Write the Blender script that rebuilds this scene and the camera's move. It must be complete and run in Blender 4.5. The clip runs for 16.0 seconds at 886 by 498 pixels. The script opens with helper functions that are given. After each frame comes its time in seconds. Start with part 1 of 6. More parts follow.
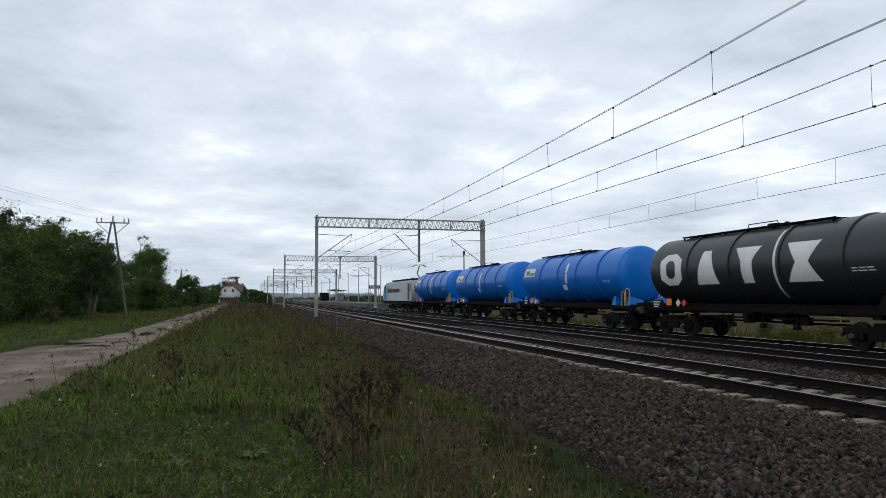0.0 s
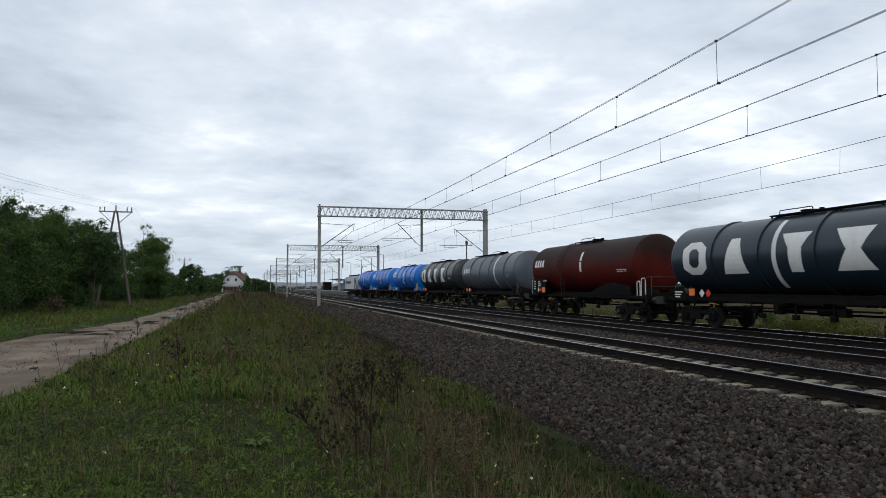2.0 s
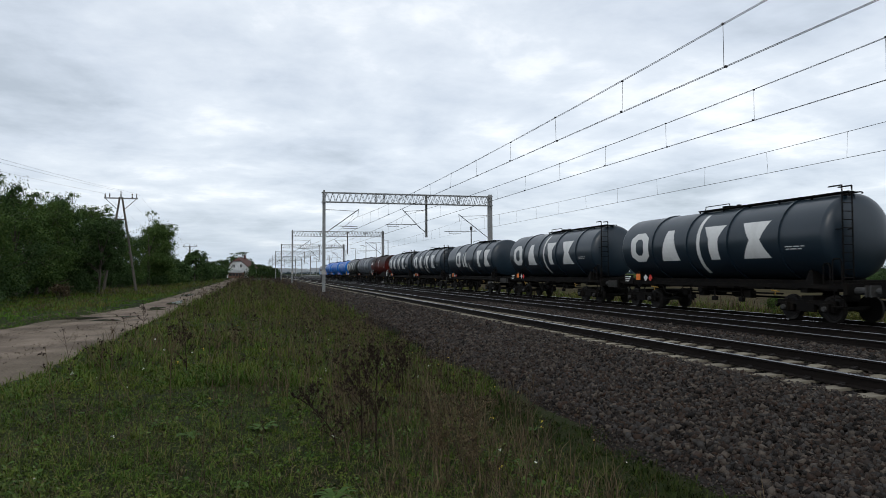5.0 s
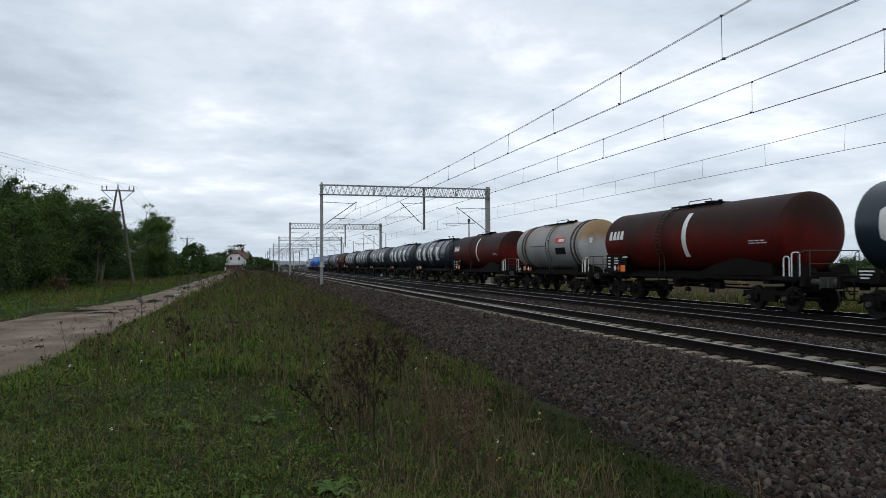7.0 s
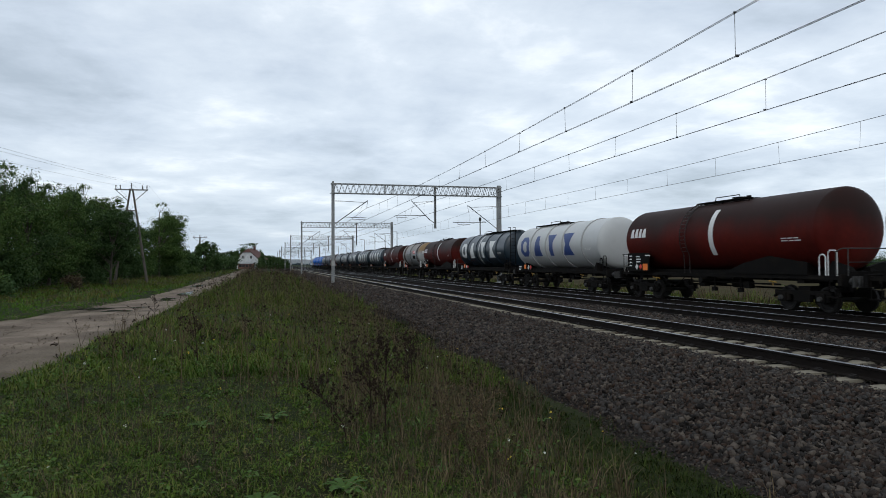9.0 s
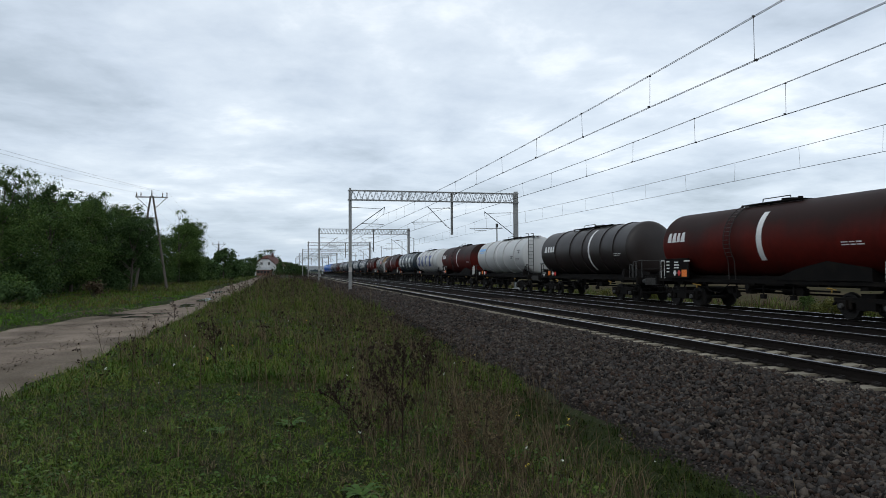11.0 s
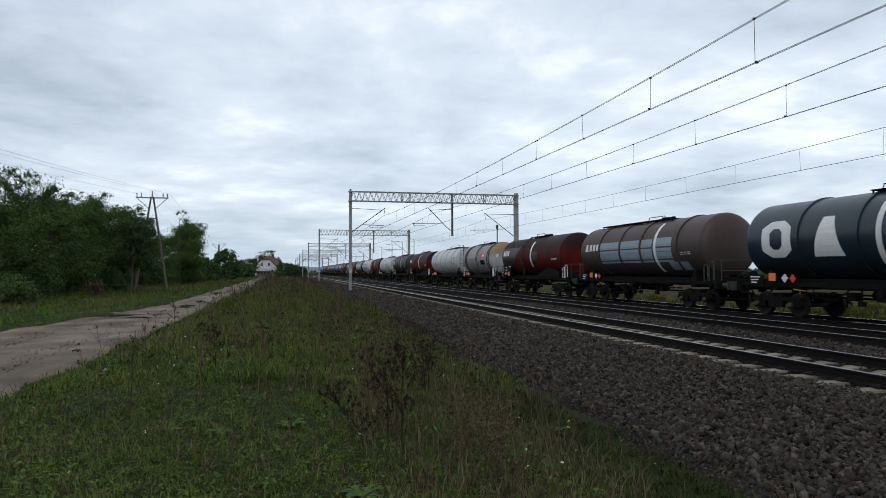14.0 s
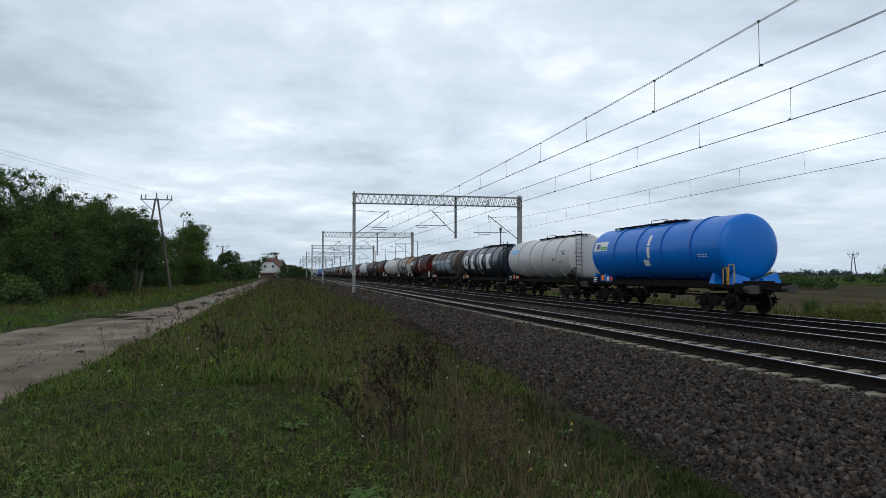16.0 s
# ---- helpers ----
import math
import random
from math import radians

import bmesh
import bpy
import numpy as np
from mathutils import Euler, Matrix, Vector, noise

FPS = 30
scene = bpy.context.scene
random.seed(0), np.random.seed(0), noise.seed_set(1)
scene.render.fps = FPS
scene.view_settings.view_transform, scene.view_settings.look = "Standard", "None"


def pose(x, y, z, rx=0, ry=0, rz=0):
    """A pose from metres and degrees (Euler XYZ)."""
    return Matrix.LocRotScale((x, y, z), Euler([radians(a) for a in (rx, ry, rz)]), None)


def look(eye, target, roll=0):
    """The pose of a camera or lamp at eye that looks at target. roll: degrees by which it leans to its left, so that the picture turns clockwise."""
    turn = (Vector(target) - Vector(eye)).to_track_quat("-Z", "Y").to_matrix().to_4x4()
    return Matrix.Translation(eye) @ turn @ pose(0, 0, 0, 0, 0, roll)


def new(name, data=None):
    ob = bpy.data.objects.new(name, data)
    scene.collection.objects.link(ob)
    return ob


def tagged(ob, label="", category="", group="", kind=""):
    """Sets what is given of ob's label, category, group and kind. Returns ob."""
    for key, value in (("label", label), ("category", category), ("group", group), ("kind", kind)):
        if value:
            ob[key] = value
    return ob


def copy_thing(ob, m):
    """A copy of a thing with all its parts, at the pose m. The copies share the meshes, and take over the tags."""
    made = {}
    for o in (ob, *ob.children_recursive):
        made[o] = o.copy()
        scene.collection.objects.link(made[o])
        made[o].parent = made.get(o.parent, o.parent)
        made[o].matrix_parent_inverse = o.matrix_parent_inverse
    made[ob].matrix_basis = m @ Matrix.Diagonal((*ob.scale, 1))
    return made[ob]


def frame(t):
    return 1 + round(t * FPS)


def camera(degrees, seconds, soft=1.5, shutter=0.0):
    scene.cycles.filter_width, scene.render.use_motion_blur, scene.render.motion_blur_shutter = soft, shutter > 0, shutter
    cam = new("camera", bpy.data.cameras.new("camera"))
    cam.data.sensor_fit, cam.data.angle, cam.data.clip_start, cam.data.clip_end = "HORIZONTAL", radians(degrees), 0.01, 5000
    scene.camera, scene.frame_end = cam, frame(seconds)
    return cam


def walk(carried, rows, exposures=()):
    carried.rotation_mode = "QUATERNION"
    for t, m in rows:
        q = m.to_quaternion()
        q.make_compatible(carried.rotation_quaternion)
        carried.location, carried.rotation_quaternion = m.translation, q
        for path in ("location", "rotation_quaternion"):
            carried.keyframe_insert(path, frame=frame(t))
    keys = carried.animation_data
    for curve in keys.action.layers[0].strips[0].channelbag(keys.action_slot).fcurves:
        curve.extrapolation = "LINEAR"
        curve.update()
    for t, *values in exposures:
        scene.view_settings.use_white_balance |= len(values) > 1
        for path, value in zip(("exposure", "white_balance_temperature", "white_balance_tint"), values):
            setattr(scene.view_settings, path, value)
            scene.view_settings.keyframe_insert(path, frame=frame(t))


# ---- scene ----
EYE = Vector((0.0, 0.0, 1.42))
cam = camera(66.93, 16.0, soft=0.85, shutter=0.07)


def aim(yaw, tilt, lean):
    return Matrix.Translation(EYE) @ pose(0, 0, 0, 90 + tilt, 0, -yaw) @ pose(0, 0, 0, 0, 0, lean)


PATH = [(0.0, 16.062, 4.113, -0.254), (0.5, 16.067, 3.771, -0.238), (1.0, 16.031, 3.523, -0.211), (1.5, 15.996, 3.371, -0.139),
        (2.0, 15.832, 3.22, -0.143), (2.5, 15.608, 3.051, -0.193), (3.0, 15.357, 2.918, -0.225), (3.5, 15.241, 2.703, -0.268),
        (4.0, 15.243, 2.443, -0.259), (6.5, 15.719, 1.499, -0.224), (7.0, 15.622, 1.355, -0.258), (7.5, 15.465, 1.258, -0.283),
        (8.0, 15.206, 1.147, -0.251), (8.5, 14.955, 1.142, -0.219), (9.0, 14.671, 1.241, -0.255), (11.5, 13.075, 1.898, -0.361),
        (12.0, 13.039, 1.983, -0.402), (12.5, 13.127, 2.014, -0.338), (13.0, 13.177, 2.046, -0.249), (13.5, 13.22, 1.935, -0.196),
        (14.0, 13.22, 1.898, -0.161), (14.5, 13.166, 1.92, -0.157), (15.0, 13.187, 2.014, -0.159), (15.5, 13.152, 2.015, -0.093),
        (16.0, 12.926, 2.098, -0.008)]
walk(cam, [(t, aim(a, b, c)) for t, a, b, c in PATH],
     [(0.0, 0.0, 6500, 10), (7.6, 0.0, 6500, 10), (8.4, -0.03, 6330, 8.5), (16.0, -0.03, 6330, 8.5)])

# ---- light: an overcast sky and a weak, wide sun behind the clouds ----
SUN_EL, SUN_AZ = radians(38), radians(215)   # azimuth from +Y towards +X
world = bpy.data.worlds.new("overcast")
scene.world = world
world.use_nodes = True


def build_sky():
    nt = world.node_tree
    nt.nodes.clear()
    N, L = nt.nodes.new, nt.links.new
    out, bg = N("ShaderNodeOutputWorld"), N("ShaderNodeBackground")
    sky = N("ShaderNodeTexSky")
    sky.sky_type, sky.sun_disc, sky.sun_elevation, sky.sun_rotation = "NISHITA", False, SUN_EL, SUN_AZ
    sk = N("ShaderNodeMix"); sk.data_type = "RGBA"; sk.blend_type = "MULTIPLY"; sk.inputs[0].default_value = 1
    sk.inputs[7].default_value = (0.11, 0.11, 0.11, 1)
    L(sky.outputs[0], sk.inputs[6])
    tc, sep = N("ShaderNodeTexCoord"), N("ShaderNodeSeparateXYZ")
    L(tc.outputs["Generated"], sep.inputs[0])
    # direction laid on a flat cloud deck
    def math_(op, a, b=None, clamp=False):
        n = N("ShaderNodeMath"); n.operation = op; n.use_clamp = clamp
        for i, v in enumerate((a, b)):
            if v is None: continue
            if isinstance(v, (int, float)): n.inputs[i].default_value = v
            else: L(v, n.inputs[i])
        return n.outputs[0]
    zc = math_("ADD", math_("MAXIMUM", sep.outputs[2], 0.0), 0.13)
    u, v = math_("DIVIDE", sep.outputs[0], zc), math_("DIVIDE", sep.outputs[1], zc)
    comb = N("ShaderNodeCombineXYZ")
    L(u, comb.inputs[0]); L(v, comb.inputs[1])
    def noise_(scale, detail, rough, off, dist=0.0):
        mp = N("ShaderNodeMapping"); mp.inputs[1].default_value = off
        L(comb.outputs[0], mp.inputs[0])
        n = N("ShaderNodeTexNoise"); n.inputs["Scale"].default_value = scale
        n.inputs["Detail"].default_value, n.inputs["Roughness"].default_value, n.inputs["Distortion"].default_value = detail, rough, dist
        L(mp.outputs[0], n.inputs[0]); return n.outputs[0]
    a = noise_(0.75, 7, 0.56, (3.1, 7.7, 0), 0.25)
    b = noise_(2.4, 6, 0.58, (1.3, 2.2, 4), 0.2)
    m = math_("ADD", math_("MULTIPLY", a, 0.68), math_("MULTIPLY", b, 0.32))
    ramp = N("ShaderNodeValToRGB")
    e = ramp.color_ramp.elements
    e[0].position, e[0].color = 0.36, (0.42, 0.475, 0.54, 1)
    e[1].position, e[1].color = 0.62, (0.90, 0.93, 0.96, 1)
    k = e.new(0.46); k.color = (0.57, 0.63, 0.71, 1)
    k = e.new(0.55); k.color = (0.69, 0.745, 0.81, 1)
    L(m, ramp.inputs[0])
    # a little clear-sky tint through the deck, stronger haze at the horizon
    mix = N("ShaderNodeMix"); mix.data_type = "RGBA"; mix.inputs[0].default_value = 0.90
    L(sk.outputs[2], mix.inputs[6]); L(ramp.outputs[0], mix.inputs[7])
    hz = N("ShaderNodeMix"); hz.data_type = "RGBA"; hz.inputs[7].default_value = (0.44, 0.525, 0.62, 1)
    f = math_("SUBTRACT", 1.0, math_("DIVIDE", math_("ABSOLUTE", sep.outputs[2]), 0.10), True)
    L(math_("MULTIPLY", f, 0.75), hz.inputs[0])
    L(mix.outputs[2], hz.inputs[6])
    L(hz.outputs[2], bg.inputs[0])
    bg.inputs[1].default_value = 1.22
    L(bg.outputs[0], out.inputs[0])


build_sky()
sun = new("sun", bpy.data.lights.new("sun", "SUN"))
sun.data.energy, sun.data.angle, sun.data.color = 0.5, radians(25), (1.0, 0.97, 0.92)
sd = Vector((math.sin(SUN_AZ) * math.cos(SUN_EL), math.cos(SUN_AZ) * math.cos(SUN_EL), math.sin(SUN_EL)))
sun.matrix_world = look(sd * 100, (0, 0, 0))


# ---- materials ----
def mat(name, c1, c2, scale=4.0, rough=0.6, metal=0.0, bump=0.2, stretch=(1, 1, 1), fine=None, island=None, piece=None, dirt=None, spec=0.5, blend=0.75, grit=0.22, soot=None):
    """Two scales of noise between c1 and c2; island or piece: colours that vary by loose part or by object; dirt: (colour, scale, amount, stretch);
    grit: strength of the fine grain; soot: (colour, height, feather, amount), an uneven coat of dirt with a ragged lower edge."""
    m = bpy.data.materials.new(name)
    m.use_nodes = True
    nt = m.node_tree
    N, L = nt.nodes.new, nt.links.new
    bs = nt.nodes["Principled BSDF"]
    tc = N("ShaderNodeTexCoord")
    def noise_(sc, st, detail=4.0):
        mp = N("ShaderNodeMapping"); mp.inputs[3].default_value = st
        L(tc.outputs["Object"], mp.inputs[0])
        n = N("ShaderNodeTexNoise"); n.inputs["Scale"].default_value, n.inputs["Detail"].default_value = sc, detail
        L(mp.outputs[0], n.inputs[0]); return n.outputs[0]
    def mixc(fac, a, b, kind="MIX"):
        x = N("ShaderNodeMix"); x.data_type = "RGBA"; x.blend_type = kind
        for i, v in ((0, fac), (6, a), (7, b)):
            if isinstance(v, float): x.inputs[i].default_value = v
            elif isinstance(v, tuple): x.inputs[i].default_value = (*v, 1)
            else: L(v, x.inputs[i])
        return x.outputs[2]
    def contrast(v, lo, hi):
        r = N("ShaderNodeMapRange"); r.inputs[1].default_value, r.inputs[2].default_value = lo, hi
        L(v, r.inputs[0]); return r.outputs[0]
    big = noise_(scale, stretch)
    small = noise_(fine or scale * 9, stretch, 3)
    col = mixc(contrast(big, 0.32, 0.68), c1, c2)
    grain = N("ShaderNodeMapRange"); grain.inputs[1].default_value, grain.inputs[2].default_value = 0.3, 0.7
    grain.inputs[3].default_value, grain.inputs[4].default_value = 1 - grit, 1 + grit
    L(small, grain.inputs[0])
    gc = N("ShaderNodeCombineXYZ")
    for i in range(3): L(grain.outputs[0], gc.inputs[i])
    col = mixc(1.0, col, gc.outputs[0], "MULTIPLY")
    if island or piece:
        src = N("ShaderNodeNewGeometry").outputs["Random Per Island"] if island else N("ShaderNodeObjectInfo").outputs["Random"]
        rp = N("ShaderNodeValToRGB"); cols = island or piece
        el = rp.color_ramp.elements
        el[0].color, el[1].color = (*cols[0], 1), (*cols[-1], 1)
        for i, c in enumerate(cols[1:-1]):
            q = el.new((i + 1) / (len(cols) - 1)); q.color = (*c, 1)
        L(src, rp.inputs[0])
        col = mixc(blend, col, rp.outputs[0])
    if dirt:
        dcol, dsc, amt, dst = dirt
        d = contrast(noise_(dsc, dst, 6), 0.48, 0.75)
        mm = N("ShaderNodeMath"); mm.operation = "MULTIPLY"; mm.inputs[1].default_value = amt
        L(d, mm.inputs[0]); col = mixc(mm.outputs[0], col, dcol)
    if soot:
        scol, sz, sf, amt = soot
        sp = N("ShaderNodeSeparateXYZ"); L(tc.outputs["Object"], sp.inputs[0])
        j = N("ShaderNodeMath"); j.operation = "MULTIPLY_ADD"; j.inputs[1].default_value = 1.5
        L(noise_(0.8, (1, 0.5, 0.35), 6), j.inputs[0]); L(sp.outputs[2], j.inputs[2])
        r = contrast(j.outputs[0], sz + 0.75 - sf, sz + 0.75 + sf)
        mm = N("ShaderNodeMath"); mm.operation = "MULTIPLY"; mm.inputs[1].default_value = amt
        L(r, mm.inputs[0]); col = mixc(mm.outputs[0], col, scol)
    L(col, bs.inputs["Base Color"])
    rr = N("ShaderNodeMapRange"); rr.inputs[3].default_value, rr.inputs[4].default_value = max(0.03, rough - 0.12), min(1, rough + 0.12)
    L(big, rr.inputs[0]); L(rr.outputs[0], bs.inputs["Roughness"])
    bs.inputs["Metallic"].default_value = metal
    bs.inputs["Specular IOR Level"].default_value = spec
    if bump:
        bp = N("ShaderNodeBump"); bp.inputs["Strength"].default_value, bp.inputs["Distance"].default_value = bump, 0.02
        L(small, bp.inputs["Height"]); L(bp.outputs[0], bs.inputs["Normal"])
    return m


GRIME = (0.03, 0.026, 0.022)
STREAK = (1.2, 1.2, 0.12)
M = dict(
    ground=mat("earth_and_turf", (0.013, 0.021, 0.0055), (0.023, 0.027, 0.0095), 0.35, 0.95, bump=0.8, fine=18, dirt=((0.022, 0.017, 0.010), 1.6, 0.6, (1, 1, 1)), spec=0.05),
    road=mat("sandy_dirt", (0.110, 0.086, 0.066), (0.225, 0.180, 0.140), 0.7, 0.95, bump=1.0, fine=26, dirt=((0.060, 0.052, 0.034), 0.5, 0.75, (1.3, 0.25, 1)), spec=0.05),
    puddle=mat("puddle_water", (0.03, 0.028, 0.022), (0.04, 0.036, 0.03), 1, 0.05, bump=0.0),
    bed=mat("ballast_bed", (0.016, 0.014, 0.013), (0.029, 0.0255, 0.0235), 0.8, 0.95, bump=1.0, fine=22, spec=0.0),
    stone=mat("crushed_stone", (0.024, 0.020, 0.0175), (0.040, 0.034, 0.029), 0.6, 0.85, bump=0.2, fine=30, spec=0.12, blend=0.9,
              island=[(0.005, 0.0044, 0.004), (0.014, 0.0115, 0.010), (0.050, 0.031, 0.022), (0.022, 0.020, 0.0185), (0.058, 0.053, 0.049), (0.026, 0.0175, 0.0135), (0.105, 0.086, 0.069), (0.032, 0.028, 0.025)]),
    sleeper=mat("weathered_concrete", (0.20, 0.175, 0.132), (0.26, 0.232, 0.178), 2.0, 0.9, bump=0.4, fine=40, piece=[(0.165, 0.145, 0.11), (0.23, 0.205, 0.155), (0.28, 0.25, 0.19)], dirt=((0.085, 0.066, 0.046), 3, 0.65, (1, 1, 1)), spec=0.12),
    rail=mat("rusty_rail_steel", (0.0085, 0.0065, 0.0056), (0.014, 0.0108, 0.009), 3, 0.8, 0.0, bump=0.2, stretch=(1, 0.1, 1), spec=0.1),
    shine=mat("polished_rail_top", (0.26, 0.265, 0.28), (0.34, 0.345, 0.36), 3, 0.28, 1.0, bump=0.0, stretch=(1, 0.1, 1)),
    clip=mat("fastener_steel", (0.012, 0.010, 0.009), (0.02, 0.016, 0.014), 8, 0.8, 0.0, spec=0.2),
    conc=mat("mast_concrete", (0.30, 0.29, 0.27), (0.42, 0.41, 0.38), 1.5, 0.85, bump=0.3, fine=25),
    galv=mat("galvanised_steel", (0.19, 0.195, 0.195), (0.27, 0.275, 0.27), 1.0, 0.6, 0.2, bump=0.05, dirt=((0.11, 0.09, 0.07), 2, 0.4, (1, 1, 1))),
    wire=mat("weathered_copper_wire", (0.035, 0.035, 0.035), (0.06, 0.055, 0.05), 2, 0.5, 0.5, bump=0.0),
    insul=mat("brown_porcelain", (0.06, 0.03, 0.02), (0.09, 0.045, 0.03), 3, 0.25, bump=0.0),
    wood=mat("grey_timber", (0.055, 0.046, 0.038), (0.10, 0.086, 0.07), 1.0, 0.9, bump=0.3, stretch=(1, 1, 0.1)),
    black=mat("anthracite_tank_paint", (0.0135, 0.0180, 0.0188), (0.0180, 0.0230, 0.0240), 0.7, 0.38, bump=0.01, dirt=((0.030, 0.030, 0.028), 0.7, 0.3, STREAK), grit=0.05),
    navy=mat("dark_navy_tank_paint", (0.0085, 0.0185, 0.0285), (0.0115, 0.0235, 0.0350), 0.7, 0.33, bump=0.01, dirt=((0.021, 0.026, 0.029), 0.7, 0.25, STREAK), grit=0.05),
    blue=mat("bright_blue_tank_paint", (0.0015, 0.128, 0.49), (0.0018, 0.136, 0.51), 0.4, 0.34, bump=0.004, dirt=((0.002, 0.108, 0.41), 0.4, 0.2, STREAK), spec=0.3, grit=0.02),
    grey=mat("grey_tank_paint", (0.070, 0.084, 0.104), (0.090, 0.104, 0.126), 0.6, 0.42, bump=0.01, dirt=((0.050, 0.046, 0.044), 0.7, 0.5, STREAK), grit=0.05, soot=((0.045, 0.042, 0.040), 3.55, 0.5, 0.7)),
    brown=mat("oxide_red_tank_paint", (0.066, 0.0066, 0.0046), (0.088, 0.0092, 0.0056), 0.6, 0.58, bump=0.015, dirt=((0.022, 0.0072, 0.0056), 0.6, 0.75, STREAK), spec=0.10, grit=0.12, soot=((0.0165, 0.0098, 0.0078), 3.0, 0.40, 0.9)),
    stain=mat("rust_stained_cream_paint", (0.30, 0.325, 0.33), (0.36, 0.37, 0.365), 0.55, 0.5, bump=0.01, dirt=((0.22, 0.14, 0.05), 1.2, 0.35, (1, 1, 0.3)), grit=0.06, soot=((0.225, 0.125, 0.030), 2.95, 0.3, 0.9)),
    dark=mat("sooty_brown_tank_paint", (0.014, 0.0105, 0.0095), (0.023, 0.017, 0.015), 0.6, 0.45, bump=0.015, dirt=((0.034, 0.025, 0.020), 0.8, 0.4, STREAK), grit=0.08, spec=0.35),
    rust=mat("rust_brown_tank_paint", (0.036, 0.027, 0.023), (0.056, 0.041, 0.034), 0.7, 0.5, bump=0.02, dirt=((0.028, 0.016, 0.011), 0.9, 0.6, STREAK), grit=0.10, spec=0.35, soot=((0.050, 0.027, 0.018), 3.1, 0.4, 0.7)),
    white=mat("off_white_tank_paint", (0.45, 0.455, 0.445), (0.465, 0.467, 0.455), 0.35, 0.42, bump=0.003, dirt=((0.40, 0.395, 0.375), 0.5, 0.3, STREAK), grit=0.02),
    # a greyer white than the tank, so the rings read as darker lines
    ringw=mat("greyer_white_ring_paint", (0.34, 0.34, 0.325), (0.40, 0.395, 0.375), 0.6, 0.5, bump=0.005, grit=0.05),
    # tank blue darkened: the shadow along the ring edges is in this colour
    ringb=mat("shaded_blue_ring", (0.0014, 0.085, 0.37), (0.0018, 0.095, 0.41), 0.6, 0.4, bump=0.005, grit=0.03),
    grassd=mat("dark_weedy_grass", (0.020, 0.034, 0.008), (0.036, 0.046, 0.012), 0.8, 0.9, bump=0.0, spec=0.05, island=[(0.006, 0.012, 0.003), (0.014, 0.026, 0.005), (0.036, 0.056, 0.010), (0.050, 0.040, 0.018)]),
    beige=mat("stained_cream_tank_paint", (0.20, 0.21, 0.21), (0.275, 0.28, 0.27), 0.5, 0.45, bump=0.01, dirt=((0.15, 0.10, 0.055), 0.55, 0.7, (1, 1.6, 0.3)), grit=0.06, soot=((0.15, 0.108, 0.072), 3.25, 0.5, 0.65)),
    patch=mat("pale_blue_grey_repaint", (0.195, 0.245, 0.285), (0.235, 0.285, 0.325), 1.5, 0.5, bump=0.008, grit=0.05),
    slab=mat("weathered_platform_slab", (0.055, 0.054, 0.052), (0.085, 0.083, 0.078), 0.8, 0.9, bump=0.3, fine=12),
    arm=mat("tarred_steel_tube", (0.028, 0.026, 0.025), (0.05, 0.047, 0.044), 2, 0.6, 0.2, bump=0.05),
    letter=mat("white_marking_paint", (0.62, 0.62, 0.60), (0.68, 0.68, 0.66), 0.8, 0.5, bump=0.004, dirt=((0.42, 0.41, 0.38), 1.2, 0.4, STREAK), grit=0.04),
    letterb=mat("blue_marking_paint", (0.018, 0.045, 0.17), (0.024, 0.055, 0.20), 1.5, 0.45, bump=0.004, grit=0.04),
    sky=mat("light_blue_marking_paint", (0.12, 0.36, 0.68), (0.15, 0.40, 0.72), 1.5, 0.45, bump=0.02),
    red=mat("red_marking_paint", (0.50, 0.03, 0.02), (0.58, 0.04, 0.03), 2, 0.5, bump=0.02),
    orange=mat("orange_plate", (0.75, 0.17, 0.02), (0.80, 0.20, 0.03), 4, 0.5, bump=0.02),
    ochre=mat("grimy_yellow_lever_paint", (0.22, 0.125, 0.015), (0.30, 0.17, 0.02), 4, 0.6, bump=0.05),
    yellow=mat("yellow_safety_paint", (0.42, 0.23, 0.02), (0.50, 0.28, 0.03), 4, 0.55, bump=0.05),
    green=mat("green_marking_paint", (0.05, 0.30, 0.08), (0.06, 0.34, 0.10), 4, 0.5, bump=0.0),
    frame=mat("dusty_black_underframe", (0.0050, 0.0046, 0.0043), (0.0085, 0.0076, 0.0070), 1.5, 0.8, 0.0, bump=0.25, fine=20, dirt=((0.018, 0.014, 0.010), 2.5, 0.5, (1, 1, 1)), spec=0.08),
    frameg=mat("grey_underframe", (0.045, 0.045, 0.044), (0.07, 0.07, 0.067), 1.5, 0.7, 0.1, bump=0.2, dirt=((0.025, 0.021, 0.017), 2.5, 0.6, (1, 1, 1)), spec=0.2),
    wheel=mat("brake_dust_steel", (0.008, 0.0068, 0.006), (0.014, 0.012, 0.0105), 4, 0.7, 0.0, bump=0.1, spec=0.3),
    tyre=mat("worn_wheel_tread", (0.16, 0.15, 0.14), (0.24, 0.23, 0.22), 4, 0.4, 0.9, bump=0.0),
    loco=mat("silver_loco_paint", (0.25, 0.26, 0.265), (0.31, 0.32, 0.325), 0.8, 0.38, 0.1, bump=0.02, dirt=((0.16, 0.145, 0.13), 1.2, 0.4, STREAK)),
    glass=mat("dark_glass", (0.012, 0.014, 0.016), (0.02, 0.022, 0.025), 1, 0.06, bump=0.0),
    wall=mat("white_render", (0.46, 0.47, 0.47), (0.54, 0.55, 0.55), 0.6, 0.9, bump=0.2, dirt=((0.34, 0.34, 0.32), 0.8, 0.5, (1, 1, 0.3))),
    roof=mat("clay_roof_tiles", (0.060, 0.022, 0.015), (0.095, 0.033, 0.021), 0.8, 0.85, bump=0.6, fine=8),
